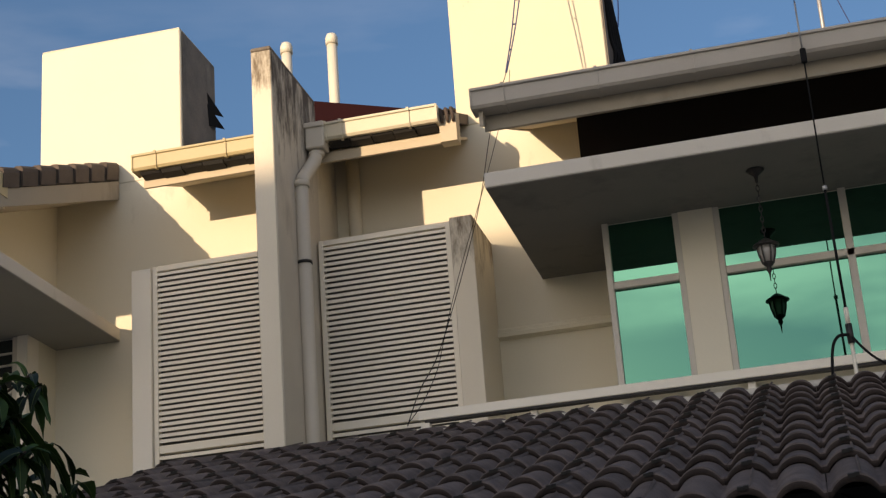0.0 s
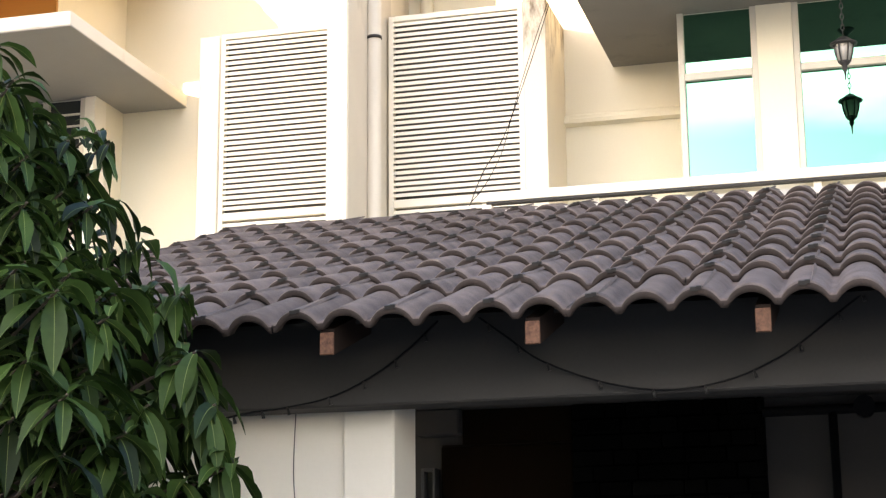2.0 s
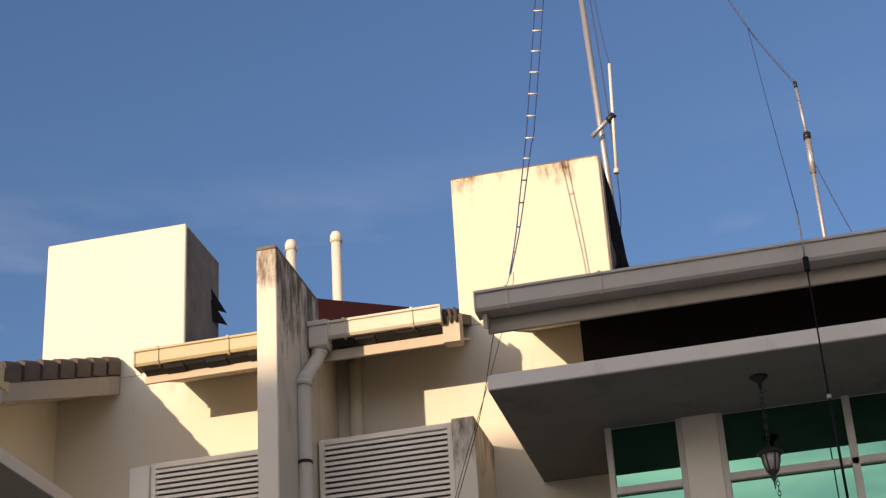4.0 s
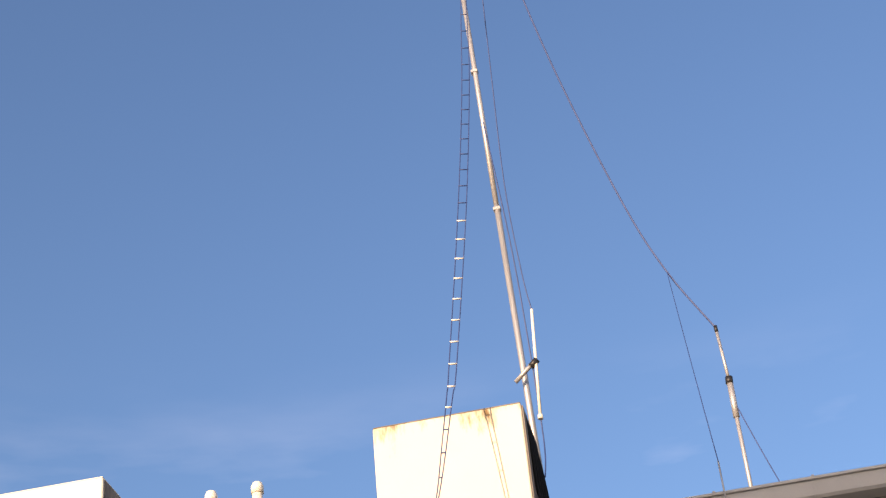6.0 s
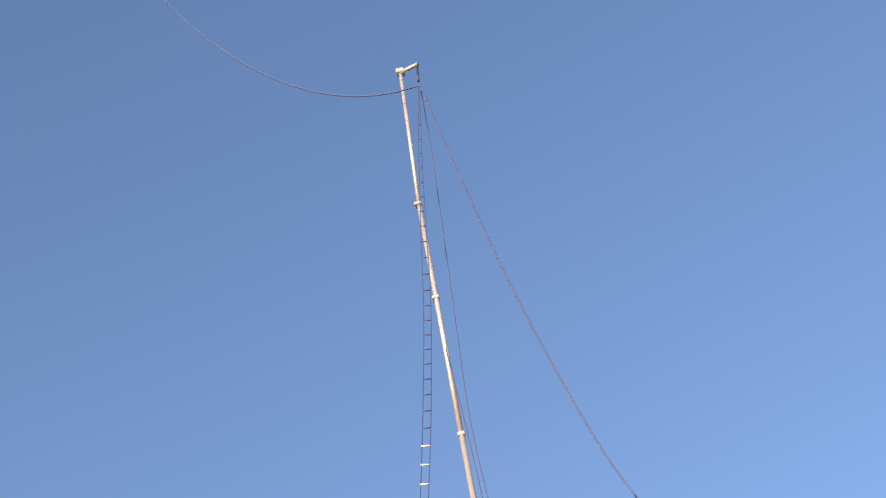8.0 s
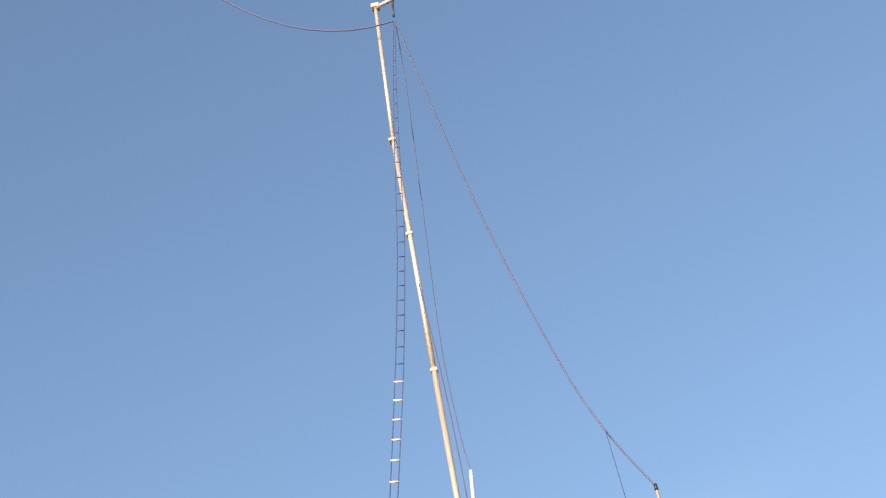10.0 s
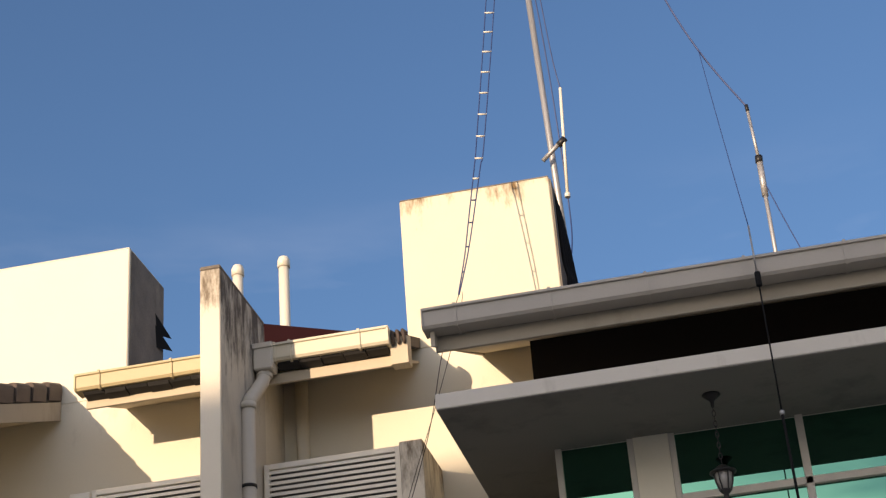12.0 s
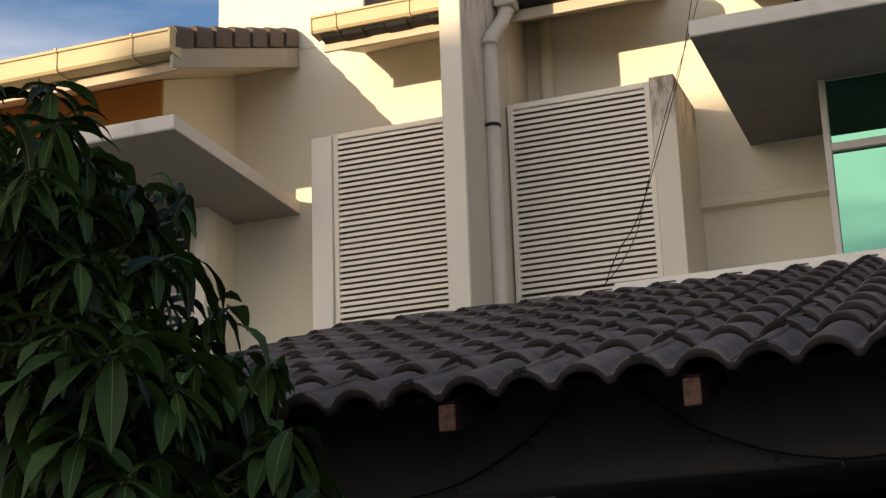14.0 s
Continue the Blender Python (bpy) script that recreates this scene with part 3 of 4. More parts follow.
for x, zt in ((-4.89, 9.70), (-4.39, 9.71)):
    v = thing("vent_pipe", "white plastic roof vent pipe with a domed cap", "pipe", "roof vent pipes")
    part("pipe", a_tube([(x, 15, 7.9), (x, 15, zt - 0.12)], 0.055, 14), PVC, v)
    part("cap", lathe(bmesh.new(), x, 15, [(zt - 0.14, 0.066), (zt - 0.06, 0.066), (zt - 0.02, 0.05), (zt, 0.012)]), PVC, v)
# ---- carport ----
EDGE_Y, EDGE_Z, PITCH = 5.84, 2.611, 18.9
TAN = math.tan(radians(PITCH))
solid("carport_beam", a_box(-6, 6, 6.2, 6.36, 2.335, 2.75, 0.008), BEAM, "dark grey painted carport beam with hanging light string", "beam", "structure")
for k in range(-4, 9):
    x = -2.01 + 0.797 * k - (0.018 if k == 1 else 0)
    prof = [(5.75, 2.468), (5.75, 2.565), (9.6, 2.565 + 3.85 * TAN), (9.6, 2.468 + 3.85 * TAN)]
    rf = thing("rafter", "dark timber rafter with a raw pale end", "rafter", "carport rafters", "structure")
    stick = part("beam", prism(prof, x - 0.026, x + 0.026), WEATHERED, rf)
    part("end_grain", a_box(x - 0.027, x + 0.027, 5.738, 5.752, 2.468, 2.552, 0.003), TIMBER, stick, "raw pale end grain")

# ---- tiled carport roof ----
ROLL, GAUGE = 0.1855, 0.382
carport = thing("carport_roof", "grey-brown interlocking concrete tile carport roof", "roof", kind="structure")
part("underlay", prism([(6.0, 2.625), (9.62, 2.625 + 3.62 * TAN), (9.62, 2.64 + 3.62 * TAN), (6.0, 2.64)], -4.12, 6), DARK, carport)


def tile_mesh():
    """One tile with two rolls; its lower end at the origin, y up the slope. A thin lip stands clear of the tile below."""
    bm = bmesh.new()
    n, width, length = 32, 2 * ROLL, GAUGE + 0.07
    xs = [i / n * width for i in range(n + 1)]

    def wave(i):
        u = i / n * 2
        v = abs(2 * (u % 1) - 1) if i < n else 1
        return 0.050 * max(0, 1 - (v / 0.84) ** 2) ** 0.72

    def row(y, lift, squash=1.0):
        return [bm.verts.new((xs[i], y, wave(i) * squash + lift)) for i in range(n + 1)]

    rows = [row(0.060, 0.004), row(0.004, 0.006), row(0.0, 0.010), row(0.001, 0.032), row(0.008, 0.037), row(0.055, 0.034), row(length + 0.06, -0.002)]
    for k, (a, b) in enumerate(zip(rows, rows[1:])):
        for i in range(n):
            f = bm.faces.new((a[i], a[i + 1], b[i + 1], b[i]))
            f.smooth = True
            # the lower lip rows take the tone with shade painted in
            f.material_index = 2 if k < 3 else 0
    # raised lap rib beside the first roll; dark boxes stand for its stepped, shaded notch
    count = len(bm.faces)
    mid = width * 0.25
    box(bm, mid - 0.020, mid + 0.006, -0.004, 0.010, 0.074, 0.0875)
    box(bm, mid + 0.002, mid + 0.020, -0.004, 0.008, 0.078, 0.0905)
    bm.faces.ensure_lookup_table()
    for f in bm.faces[count:]:
        f.material_index = 1
    rib = [bm.verts.new(p) for p in ((mid + 0.018, 0.008, 0.080), (mid + 0.024, 0.008, 0.088), (mid + 0.030, 0.008, 0.077),
                                     (mid + 0.018, length, 0.060), (mid + 0.024, length, 0.066), (mid + 0.030, length, 0.057))]
    for q in ((0, 1, 4, 3), (1, 2, 5, 4), (0, 2, 1)):
        bm.faces.new([rib[k] for k in q])
    me = bpy.data.meshes.new("tile")
    bm.to_mesh(me)
    bm.free()
    for m in (TILE, DARK, TILE_LIP_SHADE):
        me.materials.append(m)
    return me


tile_me = tile_mesh()
rng = random.Random(4)
slope = Matrix.Rotation(radians(PITCH), 4, "X")
count = 0
for r in range(11):
    for c in range(27):
        t = new("tile", tile_me)
        t.parent = carport
        x = -4.071 + c * 2 * ROLL + rng.uniform(-0.003, 0.003)
        s = r * GAUGE if r else -0.13
        if s > 3.84:
            continue
        t.matrix_basis = (Matrix.Translation((x, EDGE_Y + s * math.cos(radians(PITCH)), EDGE_Z + s * math.sin(radians(PITCH)) + rng.uniform(-0.002, 0.002)))
                          @ slope @ (Matrix.Translation((0, 0, -0.020)) @ Matrix.Rotation(radians(3.2), 4, "X") if r == 0 else Matrix()) @ Matrix.Rotation(rng.uniform(-0.006, 0.006), 4, "Z"))

# ---- ground floor under the carport ----
solid("wall_pier", a_box(-2.16, -1.945, 6.375, 6.69, 0, 2.75, 0.008), WHITE, "white painted pier under the carport beam", "pier", "structure")
solid("boundary_wall", a_box(-9, -2.16, 6.405, 6.69, 0, 2.75), WHITE, "white painted wall end under the carport beam", "wall", "structure")
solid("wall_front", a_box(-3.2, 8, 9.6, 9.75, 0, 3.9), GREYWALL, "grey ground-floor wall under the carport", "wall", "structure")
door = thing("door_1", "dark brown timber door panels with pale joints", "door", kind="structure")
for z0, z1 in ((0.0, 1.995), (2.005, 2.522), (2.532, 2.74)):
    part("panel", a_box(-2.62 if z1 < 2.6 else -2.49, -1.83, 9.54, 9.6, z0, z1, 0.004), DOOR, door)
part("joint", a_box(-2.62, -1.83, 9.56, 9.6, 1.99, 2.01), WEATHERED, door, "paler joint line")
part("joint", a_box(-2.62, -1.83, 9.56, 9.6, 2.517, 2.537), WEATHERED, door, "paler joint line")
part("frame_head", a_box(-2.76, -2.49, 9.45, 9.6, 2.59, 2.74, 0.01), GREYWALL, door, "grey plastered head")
for z0, z1 in ((1.2, 1.84), (1.88, 2.40)):
    bm = a_box(-2.735, -2.715, 9.50, 9.6, z0, z1, 0.003)
    box(bm, -2.665, -2.65, 9.50, 9.6, z0, z1, 0.003)
    box(bm, -2.715, -2.665, 9.50, 9.6, z1 - 0.02, z1)
    light_frame = part("side_light_frame", bm, RACK, door, "narrow grey side-light frame")
    part("side_light", a_box(-2.713, -2.667, 9.55, 9.57, z0, z1 - 0.02), DARKGLASS, light_frame, "dark glass strip")
clad = thing("stone_cladding", "black split-stone cladding beside the door", "cladding", kind="structure")
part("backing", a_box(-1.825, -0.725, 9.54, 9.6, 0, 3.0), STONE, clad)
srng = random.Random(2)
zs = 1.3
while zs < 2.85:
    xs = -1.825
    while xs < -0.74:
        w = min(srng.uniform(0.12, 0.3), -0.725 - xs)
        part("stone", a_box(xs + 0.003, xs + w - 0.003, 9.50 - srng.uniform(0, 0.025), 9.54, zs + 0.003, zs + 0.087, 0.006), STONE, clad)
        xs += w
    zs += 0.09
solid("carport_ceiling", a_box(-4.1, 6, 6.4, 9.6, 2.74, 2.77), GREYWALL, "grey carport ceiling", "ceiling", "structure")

# ---- mast and aerials ----
mast = thing("mast", "tall galvanised steel aerial mast in stepped tubes", "mast")
part("lower_tube", a_tube([(-1.50, 15.85, 8.6), (-1.635, 15.85, 13.2)], 0.036, 12), STEEL, mast)
part("middle_tube", a_tube([(-1.635, 15.85, 13.1), (-1.74, 15.85, 17.0)], 0.032, 12), STEEL, mast)
part("upper_tube", a_tube([(-1.74, 15.85, 16.9), (-1.73, 15.85, 19.6)], 0.027, 12), STEEL, mast)
part("clamp", a_box(-1.80, -1.70, 15.80, 15.90, 16.92, 16.97, 0.008), STEEL, mast)
part("clamp", a_box(-1.745, -1.655, 15.81, 15.89, 15.27, 15.32, 0.008), STEEL, mast)
part("clamp", a_box(-1.68, -1.59, 15.81, 15.89, 13.13, 13.18, 0.008), STEEL, mast)
part("top_arm", a_tube([(-1.76, 15.85, 19.56), (-1.45, 15.7, 19.5)], 0.03, 8), STEEL, mast)
part("cap", a_box(-1.79, -1.67, 15.79, 15.91, 19.54, 19.62, 0.01), STEEL, mast)
part("hook", a_tube([(-1.455, 15.7, 19.5), (-1.465, 15.65, 19.3), (-1.47, 15.62, 19.05)], 0.016, 6), IRON, mast)
part("stand_off", a_tube([(-1.66, 15.72, 10.74), (-1.40, 15.68, 10.95)], 0.026, 8), STEEL, mast)
part("bracket", a_tube([(-1.47, 15.69, 10.88), (-1.39, 15.68, 10.95)], 0.04, 8), IRON, mast)

aerial = thing("whip_aerial", "white tubular aerial clamped beside a steel mast", "aerial")
part("tube", a_tube([(-1.435, 15.68, 10.25), (-1.375, 15.68, 11.6)], 0.017, 10), PVC, aerial)
part("base_cap", a_tube([(-1.437, 15.68, 10.22), (-1.434, 15.68, 10.27)], 0.03, 10), PVC, aerial)

aerial = thing("rod_aerial", "slim galvanised aerial pole on the roof", "aerial")
part("pole", a_tube([(0.59, 15.6, 8.4), (0.595, 15.6, 10.2)], 0.022, 10), STEEL, aerial)
part("sleeve", a_tube([(0.593, 15.6, 9.8), (0.598, 15.6, 10.22)], 0.034, 10), STEEL, aerial)
part("clip", a_tube([(0.593, 15.6, 10.2), (0.598, 15.6, 10.28)], 0.04, 8), IRON, aerial)
part("rod", a_tube([(0.596, 15.6, 10.2), (0.57, 15.6, 10.85)], 0.017, 8), STEEL, aerial)
part("tip", a_tube([(0.571, 15.6, 10.84), (0.567, 15.6, 10.92)], 0.02, 8), IRON, aerial)

# ---- the open-wire feed line ----
line_path = [(-1.475, 15.6, 18.94), (-1.59, 15.42, 17.3), (-1.66, 15.15, 15.7), (-1.714, 14.9, 14.343), (-1.80, 14.1, 12.07), (-1.962, 13.35, 9.68),
             (-1.994, 13.2, 9.29), (-2.054, 12.9, 8.556), (-2.097, 12.75, 8.143), (-2.157, 12.6, 7.73)]


def smooth(pts, n=6):
    pts = [Vector(p) for p in pts]
    out = []
    for i in range(len(pts) - 1):
        p0, p1, p2, p3 = pts[max(i - 1, 0)], pts[i], pts[i + 1], pts[min(i + 2, len(pts) - 1)]
        for k in range(n):
            t = k / n
            out.append(0.5 * ((2 * p1) + (p2 - p0) * t + (2 * p0 - 5 * p1 + 4 * p2 - p3) * t * t + (3 * p1 - p0 - 3 * p2 + p3) * t ** 3))
    return out + [pts[-1]]


feed = thing("feed_line", "dark twin-wire ladder line with plastic spacers", "cable")
fine = smooth(line_path, 12)
half = Vector((0.042, 0.012, 0))
for s in (-1, 1):
    pts = [p + s * half * min(1, 0.15 + 3 * i / len(fine), 0.06 + 1.7 * (1 - i / len(fine))) for i, p in enumerate(fine)]
    part("wire", a_tube(pts, 0.006, 5), BLUELINE, feed)
dist, nxt = 0.0, 0.25
for i in range(1, len(fine)):
    step = (fine[i] - fine[i - 1]).length
    while dist + step >= nxt:
        u = (nxt - dist) / step
        k = min(1, 0.15 + 3 * (i - 1 + u) / len(fine), 0.06 + 1.7 * (1 - (i - 1 + u) / len(fine)))
        p = fine[i - 1].lerp(fine[i], u)
        bright = 9.0 < p.z < 11.9
        part("spacer", a_tube([p - half * k * 1.15, p + half * k * 1.15], 0.009 if bright else 0.007, 6), PVC if bright else BLUELINE, feed)
        nxt += 0.31
    dist += step
tail = smooth([(-2.157, 12.6, 7.73), (-2.274, 12.3, 7.10), (-2.43, 12.2, 6.32), (-2.742, 12.0, 5.25), (-2.6, 10.6, 4.5), (-2.46, 9.66, 4.02)], 6)
part("lead", a_tube(tail, 0.0034, 5), CABLE, feed)
part("lead", a_tube([p + Vector((0.05 * math.sin(i * 0.33) + 0.03, 0.0, 0.02)) for i, p in enumerate(tail)], 0.0028, 5), CABLE, feed)


def wire(pts, r, label):
    return solid("wire", a_tube(pts, r, 5), BLUELINE, label, "wire", group="aerial wires")


wire([(-1.476 - u, 15.6, 18.94 - 0.1635 * u + 0.2816 * u * u) for u in [0.3 * k for k in range(20)]], 0.011, "dark aerial wire sagging away from the mast top")
wire(smooth([(-1.46, 15.6, 18.94), (-1.19, 15.6, 17.40), (-0.72, 15.6, 14.95), (-0.178, 15.6, 12.75), (0.173, 15.6, 11.707), (0.568, 15.6, 10.9)]), 0.011,
     "dark aerial wire from the mast to a rod aerial")
wire(smooth([(-1.46, 15.66, 18.94), (-1.449, 15.66, 17.47), (-1.475, 15.66, 15.3), (-1.494, 15.66, 13.38), (-1.43, 15.66, 12.1), (-1.376, 15.68, 11.6)]), 0.007,
     "thin wire from the mast top to a white aerial")
wire(smooth([(-1.66, 15.75, 14.4), (-1.52, 15.7, 12.6), (-1.46, 15.7, 11.2), (-1.44, 15.75, 10.0), (-1.42, 15.2, 9.3)]), 0.008, "thin coaxial wire hanging beside the mast")
wire(sag((0.173, 15.6, 11.707), (0.27, 11.335, 7.25), 0.05), 0.004, "thin wire dropping to the whip over the gutter")
wire(sag((0.6, 15.6, 10.0), (0.92, 15.3, 8.7), 0.03), 0.006, "thin stay wire behind the gutter")

# ---- whip and its coax in front of the bay ----
whip = thing("mobile_whip", "black whip aerial with a white base and coax", "aerial")
part("mount", a_tube([(0.29, 11.45, 4.0), (0.29, 11.45, 4.68)], 0.014, 8), PVC, whip)
part("connector", a_tube([(0.289, 11.45, 4.66), (0.287, 11.45, 4.80)], 0.024, 10), IRON, whip)
part("ferrule", a_tube([(0.287, 11.45, 4.80), (0.286, 11.45, 4.92)], 0.017, 10), PVC, whip)
part("coil", a_tube([(0.286, 11.45, 4.9), (0.274, 11.44, 5.84)], 0.010, 8), CABLE, whip)
part("ring", a_tube([(0.276, 11.44, 5.80), (0.275, 11.44, 5.83)], 0.018, 8), STEEL, whip)
part("rod", a_tube([(0.274, 11.44, 5.84), (0.272, 11.43, 6.86)], 0.006, 8), CABLE, whip)
part("clip", a_box(0.252, 0.296, 11.41, 11.45, 6.80, 6.92, 0.01), CABLE, whip)
part("tip", a_tube([(0.272, 11.43, 6.90), (0.270, 11.42, 7.3)], 0.007, 6), STEEL, whip)
part("coax", a_tube(smooth([(0.28, 11.43, 4.72), (0.20, 11.42, 4.71), (0.15, 11.42, 4.60), (0.12, 11.42, 4.3), (0.11, 11.45, 4.02)]), 0.011, 6), CABLE, whip)
part("coax", a_tube(smooth([(0.30, 11.43, 4.70), (0.37, 11.43, 4.60), (0.47, 11.43, 4.50), (0.75, 11.45, 4.3), (1.0, 11.5, 4.03)]), 0.009, 6), CABLE, whip)

whip.location = (-0.002, -0.09, -0.028)

# ---- hanging lantern under the slab ----
lan = thing("hanging_lantern", "black iron lantern hanging under the canopy", "lantern")
LX, LY = -0.205, 11.98
part("ceiling_rose", lathe(bmesh.new(), LX, LY, [(6.26, 0.068), (6.245, 0.07), (6.225, 0.045), (6.20, 0.016), (6.15, 0.010)]), IRON, lan)
for k in range(11):
    z = 6.145 - 0.042 * k
    ring = [(LX + (0.012 * math.cos(a) if k % 2 else 0), LY + (0 if k % 2 else 0.012 * math.cos(a)), z + 0.026 * math.sin(a)) for a in
            [2 * math.pi * j / 10 for j in range(11)]]
    part("chain_link", a_tube(ring, 0.0034, 5), IRON, lan)
part("cap", lathe(bmesh.new(), LX, LY, [(5.70, 0.008), (5.69, 0.03), (5.66, 0.07), (5.645, 0.098), (5.635, 0.10), (5.63, 0.07)]), IRON, lan)
lantern_glass = part("glass", lathe(bmesh.new(), LX, LY, [(5.63, 0.066), (5.57, 0.058), (5.50, 0.036)], 8), material("lantern_glass", (0.35, 0.33, 0.30), 0.12, bump=0.02), lan)
for k in range(6):
    a = 2 * math.pi * k / 6
    c, s = math.cos(a), math.sin(a)
    part("rib", a_tube([(LX + 0.070 * c, LY + 0.070 * s, 5.635), (LX + 0.062 * c, LY + 0.062 * s, 5.57), (LX + 0.040 * c, LY + 0.040 * s, 5.495)], 0.006, 5), IRON, lantern_glass)
part("finial", lathe(bmesh.new(), LX, LY, [(5.505, 0.042), (5.49, 0.04), (5.47, 0.018), (5.45, 0.022), (5.42, 0.008), (5.36, 0.003)]), IRON, lan)

# ---- roof edge details ----
for k in range(3):
    x = -2.828 + 0.050 * k
    ed = part("eaves_tile", a_tube([(x + 0.008, 12.945, 7.525), (x + 0.010, 12.925, 7.56), (x + 0.004, 12.925, 7.61), (x - 0.006, 12.94, 7.65), (x - 0.010, 13.02, 7.675), (x - 0.010, 13.10, 7.70)], [0.012, 0.016, 0.017, 0.017, 0.017, 0.017], 8), OLDTILE)
    tagged(ed, "small dark barrel tile at the end of a short gutter", "roof tile", "gutter end tiles", "structure")
solid("verge_block", prism([(12.955, 7.352), (13.10, 7.36), (13.10, 7.66), (12.955, 7.60)], -2.852, -2.70), SOFFIT, "cream plastered verge block under barrel tiles", "trim", "structure")
solid("wall_pipe", a_tube([(-3.88, YW - 0.06, 4.2), (-3.88, YW - 0.06, 7.7)], 0.06, 12), CREAM, "cream painted pipe on the recessed wall", "pipe")
part("pipe_bend", a_tube([(-4.30, 12.90, 7.48), (-4.30, 12.86, 7.34), (-4.30, 12.80, 7.2), (-4.30, 12.78, 4.0)], 0.058, 12), PVC, d)

# ragged felt on the side of the left tank, cables on the right tank
bm = bmesh.new()
for z0, z1, o in ((8.98, 8.82, 0.09), (8.85, 8.68, 0.10)):
    v = [bm.verts.new(q) for q in ((-5.595, 14.45, z0 + 0.05), (-5.595, 14.72, z0), (-5.595 + o, 14.72, z1), (-5.595, 14.5, z1 - 0.03))]
    bm.faces.new((v[0], v[1], v[2]))
    bm.faces.new((v[0], v[2], v[3]))
    bm.faces.new((v[1], v[2], v[3]))
part("felt_flap", bm, CABLE, tank_l, "torn black felt flap")
for k in range(5):
    y = 14.0 + 0.11 * k
    part("cable", a_tube(smooth([(-1.415, y, 9.38), (-1.395 + 0.006 * k, y, 9.0), (-1.385 + 0.012 * k, y + 0.02, 8.6), (-1.36 + 0.012 * k, y, 8.42), (-1.40, y, 8.2)]), 0.017, 6), CABLE, tank_r, "black cable")
# added skins: mould tone that also darkens the sides turned from the sun
part("side_shade_skin", a_box(-1.418, -1.405, 13.82, 14.7, 7.9, 9.40), MOULD_AND_SHADE, tank_r, "mouldy side darkened as shade")
part("side_shade_skin", a_box(-5.598, -5.588, 13.84, 14.70, 7.9, 9.40), MOULD_AND_SHADE, tank_l, "mouldy side darkened as shade")

# ---- light string on the carport beam ----
string = thing("light_string", "black festoon string with small unlit bulbs", "light string")
arcs = [smooth([(-2.62, 6.17, 2.30), (-2.47, 6.17, 2.325), (-2.352, 6.17, 2.335), (-2.15, 6.17, 2.37), (-1.978, 6.17, 2.443), (-1.83, 6.17, 2.54), (-1.702, 6.17, 2.653)]),
        smooth([(-1.566, 6.17, 2.68), (-1.42, 6.17, 2.57), (-1.3, 6.17, 2.48), (-1.07, 6.17, 2.385), (-0.828, 6.17, 2.341), (-0.6, 6.17, 2.365), (-0.388, 6.17, 2.449), (-0.2, 6.17, 2.58), (-0.086, 6.17, 2.665)]),
        smooth([(0.03, 6.17, 2.67), (0.2, 6.17, 2.57), (0.6, 6.17, 2.36), (1.0, 6.17, 2.45), (1.3, 6.17, 2.66)])]
for pts in arcs:
    part("cord", a_tube(pts, 0.0042, 6), CABLE, string)
    for i in range(3, len(pts), 5):
        p = pts[i]
        part("bulb", a_tube([p, p - Vector((-0.008, 0, 0.03))], [0.005, 0.008], 6), IRON, string)

# ---- under the carport ----
pp = thing("wall_pipes", "black wall pipes with a joint box", "pipe")
part("pipe", a_tube([(-0.73, 9.5, 2.65), (1.6, 9.5, 2.66)], 0.028, 8), CABLE, pp)
part("pipe", a_tube([(-0.345, 9.5, 2.65), (-0.335, 9.5, 0.1)], 0.024, 8), CABLE, pp)
part("joint_box", a_tube([(-0.17, 9.44, 2.66), (-0.17, 9.56, 2.66)], 0.06, 10), CABLE, pp)
rack = thing("wall_rack", "small white metal rack on the wall", "rack")
for z in (1.735, 1.915):
    part("rail", a_tube([(-0.72, 9.42, z), (-0.29, 9.42, z)], 0.012, 8), RACK, rack)
part("upright", a_tube([(-0.29, 9.42, 1.93), (-0.29, 9.42, 1.2)], 0.012, 8), RACK, rack)
part("upright", a_tube([(-0.72, 9.42, 1.93), (-0.72, 9.42, 1.2)], 0.012, 8), RACK, rack)
for k in range(2):
    part("arm", a_tube([(-0.29 - 0.43 * k, 9.42, 1.9), (-0.29 - 0.43 * k, 9.6, 1.9)], 0.01, 6), RACK, rack)
solid("cable", a_tube(smooth([(-2.37, 6.40, 2.4), (-2.38, 6.40, 2.1), (-2.36, 6.40, 1.8), (-2.37, 6.40, 1.3)]), 0.0022, 5), RACK, "thin dark cable hanging before the white wall", "cable")
# added wall out of view, so that less light gets under the carport
solid("carport_side_blocker", a_box(4.6, 4.8, 5.9, 9.6, 0, 3.2), GREYWALL, "unseen grey side wall added to keep light out of the carport", "wall", "structure")

# ---- mango tree ----
LIMIT = [(0.6, -2.1), (1.6, -2.12), (1.9, -2.17), (2.17, -2.14), (2.42, -2.18), (2.64, -2.30), (2.76, -2.46), (2.9, -2.52), (3.2, -2.64), (3.4, -2.74), (3.65, -2.90)]


def edge_x(z):
    for (z0, x0), (z1, x1) in zip(LIMIT, LIMIT[1:]):
        if z <= z1:
            return x0 + (x1 - x0) * max(0, (z - z0) / (z1 - z0))
    return LIMIT[-1][1]


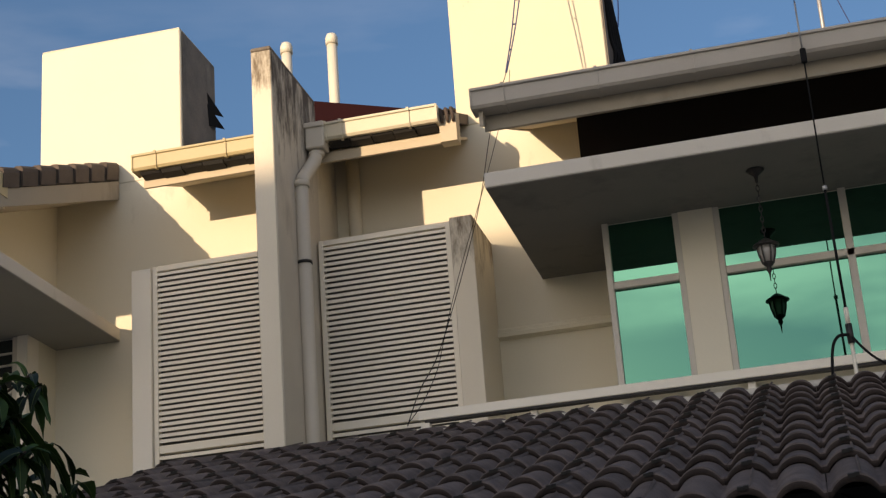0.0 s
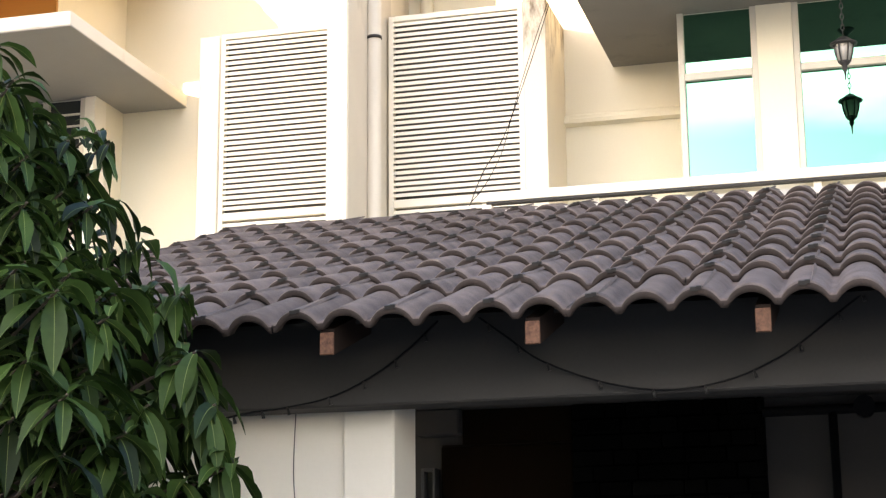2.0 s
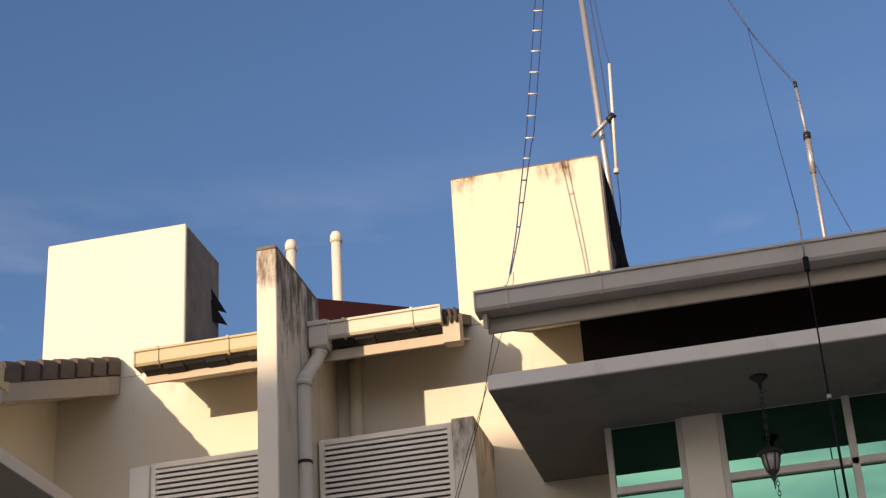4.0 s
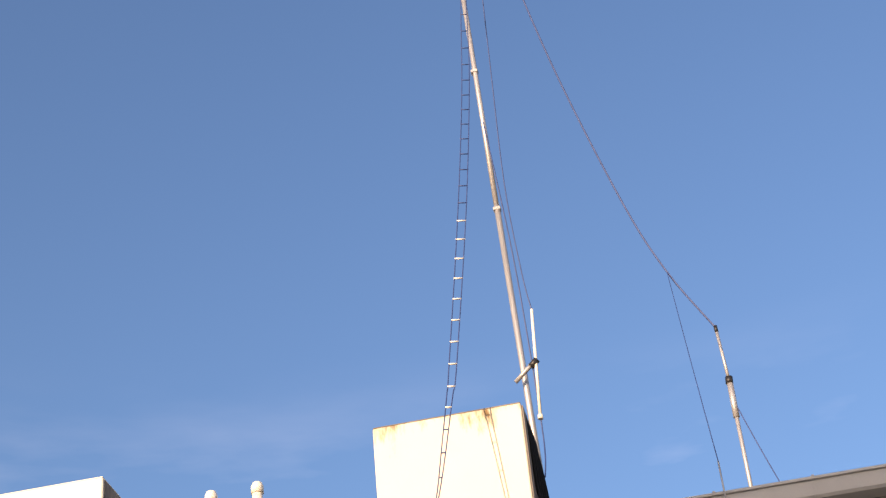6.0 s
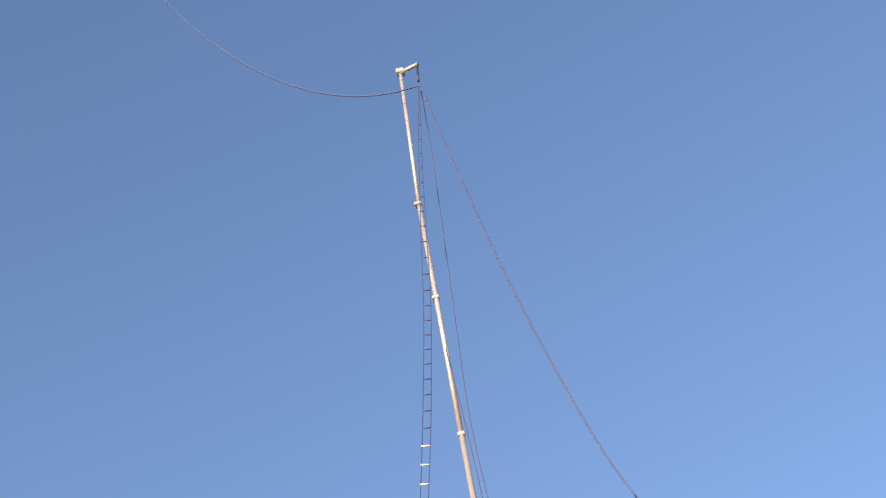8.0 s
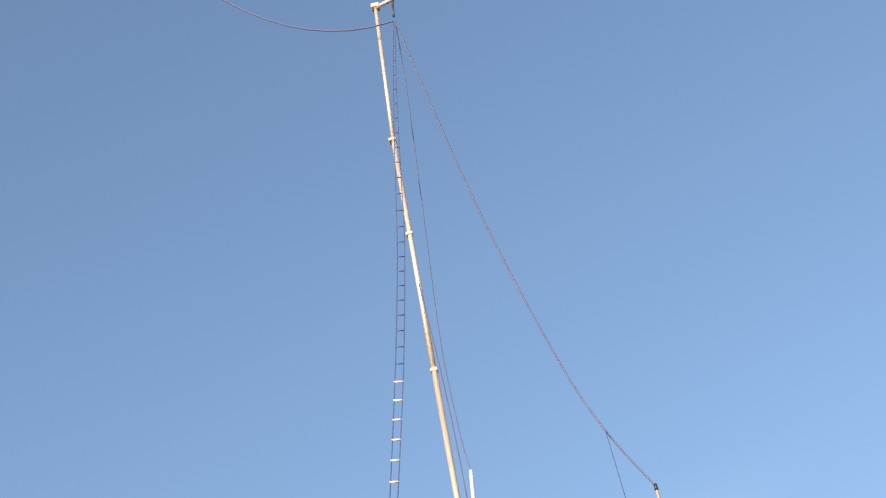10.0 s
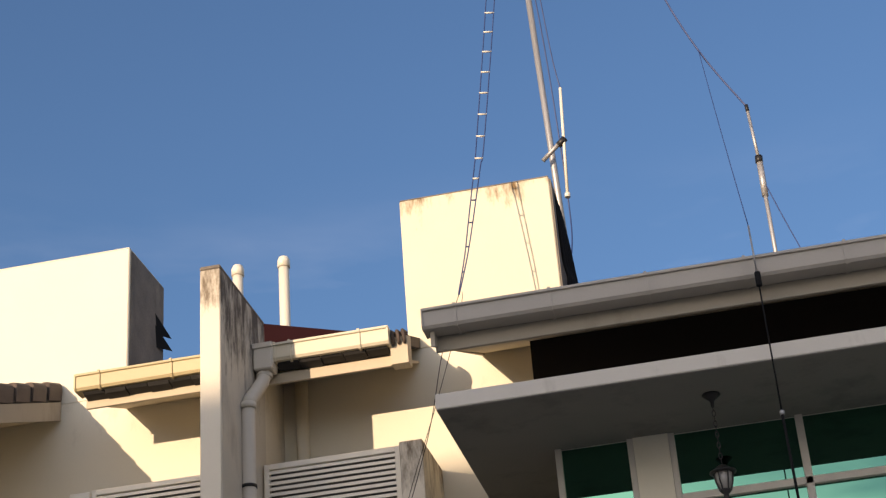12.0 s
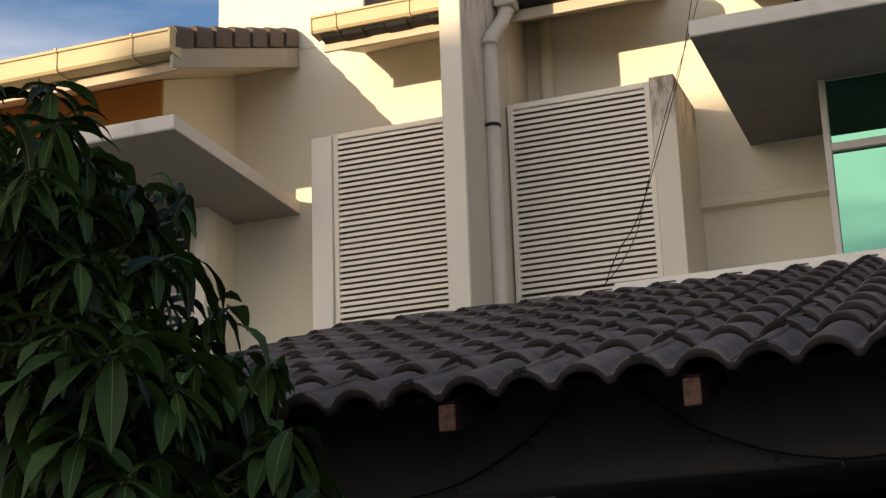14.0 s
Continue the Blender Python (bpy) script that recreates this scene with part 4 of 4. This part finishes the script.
def leaf(bm, base, way, length, width, roll, droop, rib=0.0):
    """A folded lance-shaped blade that bends down along its length."""
    way = way.normalized()
    side = way.cross(Vector((0, 0, 1)))
    side = side.normalized() if side.length > 0.05 else Vector((1, 0, 0))
    side = Matrix.Rotation(roll, 3, way) @ side
    p, rows = base.copy(), []
    n = 6
    for i in range(n + 1):
        t = i / n
        w = width * (math.sin(math.pi * min(1, t * 0.94 + 0.05)) ** 0.8) * (1 - 0.25 * t)
        up = side.cross(way).normalized()
        wave = 0.12 * w * math.sin(t * 9 + roll * 5)
        one = [p - side * w / 2 + up * (w * 0.18 + wave)]
        one += [p - side * rib * (1 - 0.8 * t), p + side * rib * (1 - 0.8 * t)] if rib else [p]
        one.append(p + side * w / 2 + up * (w * 0.18 - wave))
        rows.append([bm.verts.new(v) for v in one])
        way = (way + Vector((0, 0, -droop / n))).normalized()
        side = (side - way * side.dot(way)).normalized()
        p = p + way * length / n
    for a, b in zip(rows, rows[1:]):
        for k in range(len(a) - 1):
            f = bm.faces.new((a[k], a[k + 1], b[k + 1], b[k]))
            f.smooth = True
            f.material_index = 1 if rib and k == 1 else 0


rng = random.Random(11)
tree = thing("mango_tree", "leafy mango tree with long drooping green leaves", "tree")
trunk = bmesh.new()
tube(trunk, [(-3.9, 5.1, 0), (-3.85, 5.1, 0.8), (-3.9, 5.05, 1.5), (-3.8, 5.1, 2.2)], [0.11, 0.09, 0.075, 0.055], 10)
crown = bmesh.new()
free = [Vector((-2.26, 5.30, 2.24)), Vector((-2.20, 5.34, 2.04)), Vector((-2.32, 5.26, 2.42))]       # low sprays that reach past the crown
whorls = free + [Vector((-2.96, 4.95, 3.50)), Vector((-3.22, 5.1, 3.40)), Vector((-3.5, 4.9, 3.40)), Vector((-2.84, 5.1, 3.28)), Vector((-2.74, 4.8, 3.04)),
                 Vector((-2.48, 5.0, 2.60)), Vector((-2.40, 4.75, 2.46))]
tries = 0
while len(whorls) < 420 and tries < 30000:
    tries += 1
    z = rng.uniform(0.7, 3.38)
    x = edge_x(z) - (0.06 if z > 2.85 else 0.15) - abs(rng.gauss(0, 0.75))
    y = rng.uniform(4.45, 5.6)
    if x < -5.2 or any((Vector((x, y, z)) - q).length < 0.11 for q in whorls):
        continue
    whorls.append(Vector((x, y, z)))
while len(whorls) < 450 and tries < 60000:       # the dense upper edge of the crown
    tries += 1
    z = rng.uniform(2.55, 3.32)
    q = Vector((edge_x(z) - rng.uniform(0.05, 0.55), rng.uniform(4.7, 5.4), z))
    if all((q - o).length > 0.085 for o in whorls):
        whorls.append(q)
twig_list = []
for q in whorls:
    hub = Vector((-3.85, 5.1, max(0.9, q.z - 0.7)))
    mid = q.lerp(hub, 0.45) + Vector((0, 0, -0.06))
    twig_list.append(bmesh.new())
    tube(twig_list[-1], [hub.lerp(Vector((-3.85, 5.08, 1.6)), 0.3), mid, q], [0.016, 0.010, 0.005], 5)
    out = ((q - Vector((-3.7, 5.1, q.z))).normalized() + Vector((0, -0.25, rng.uniform(0.35, 0.9)))).normalized()
    n = rng.randint(9, 14)
    for k in range(n):
        a = 2.4 * k + rng.uniform(-0.3, 0.3)
        side = out.orthogonal().normalized()
        d = (out * rng.uniform(-0.05, 0.55) + Matrix.Rotation(a, 3, out) @ side + Vector((0, 0, rng.uniform(-0.45, 0.1)))).normalized()
        ln = rng.uniform(0.12, 0.21) if q.z > 2.62 else rng.uniform(0.15, 0.28)
        droop = rng.uniform(0.7, 1.7)
        if q not in free and q.x + d.x * ln * 0.8 > edge_x(q.z) + 0.05:
            d = Vector((0.30, d.y * 0.6, -0.8)).normalized()
        leaf(crown, q - out * 0.008 * k, d, ln, ln * rng.uniform(0.25, 0.34), rng.uniform(-0.5, 0.5), droop + 1.0 * max(0.0, d.z), 0.0018)
part("trunk", trunk, BARK, tree)
for bm in twig_list:
    part("branch", bm, BARK, tree)
part("crown", crown, LEAF, tree).data.materials.append(MIDRIB)

# ---- feathery shrub beside the tree ----
shrub = thing("curry_shrub", "small shrub with feathery dark leaves", "shrub")
stems, leaves = bmesh.new(), bmesh.new()
for k in range(26):
    a = rng.uniform(-1.1, 1.1)
    top = Vector((-2.27 + 0.38 * math.sin(a) + rng.uniform(-0.28, 0.08), 5.6 + rng.uniform(-0.25, 0.25), 1.93 - 0.35 * abs(math.sin(a)) - rng.uniform(0, 0.5)))
    base = Vector((-2.35 + rng.uniform(-0.05, 0.05), 5.6, 0.0 if k < 6 else 1.0))
    pts = [base.lerp(top, t) + Vector((0, 0, 0.10 * math.sin(math.pi * t))) for t in (0, 0.4, 0.75, 1)]
    tube(stems, pts, [0.012, 0.009, 0.005, 0.002], 5)
    for j in range(4):
        s = top + Vector((0.02 * j, rng.uniform(-0.05, 0.05), -0.05 * j))
        way = Vector((math.cos(rng.uniform(-0.6, 0.6)) * rng.choice((1, 1, -1)), rng.uniform(-0.6, 0.6), rng.uniform(-0.2, 0.9))).normalized()
        prev = s
        tube(stems, [s, s + way * 0.09 - Vector((0, 0, 0.019)), s + way * 0.18 - Vector((0, 0, 0.075))], 0.0018, 4)
        for i in range(2, 15):
            p = s + way * (0.013 * i) - Vector((0, 0, 0.0004 * i * i))
            sd = way.cross(Vector((0, -1, 0.2))).normalized()
            for sg in (-1, 1):
                leaf(leaves, p, sd * sg + way * 0.4 + Vector((0, 0, -0.1)), 0.042, 0.015, 0, 0.2)
part("stem", stems, BARK, shrub)
part("foliage", leaves, FERN, shrub)
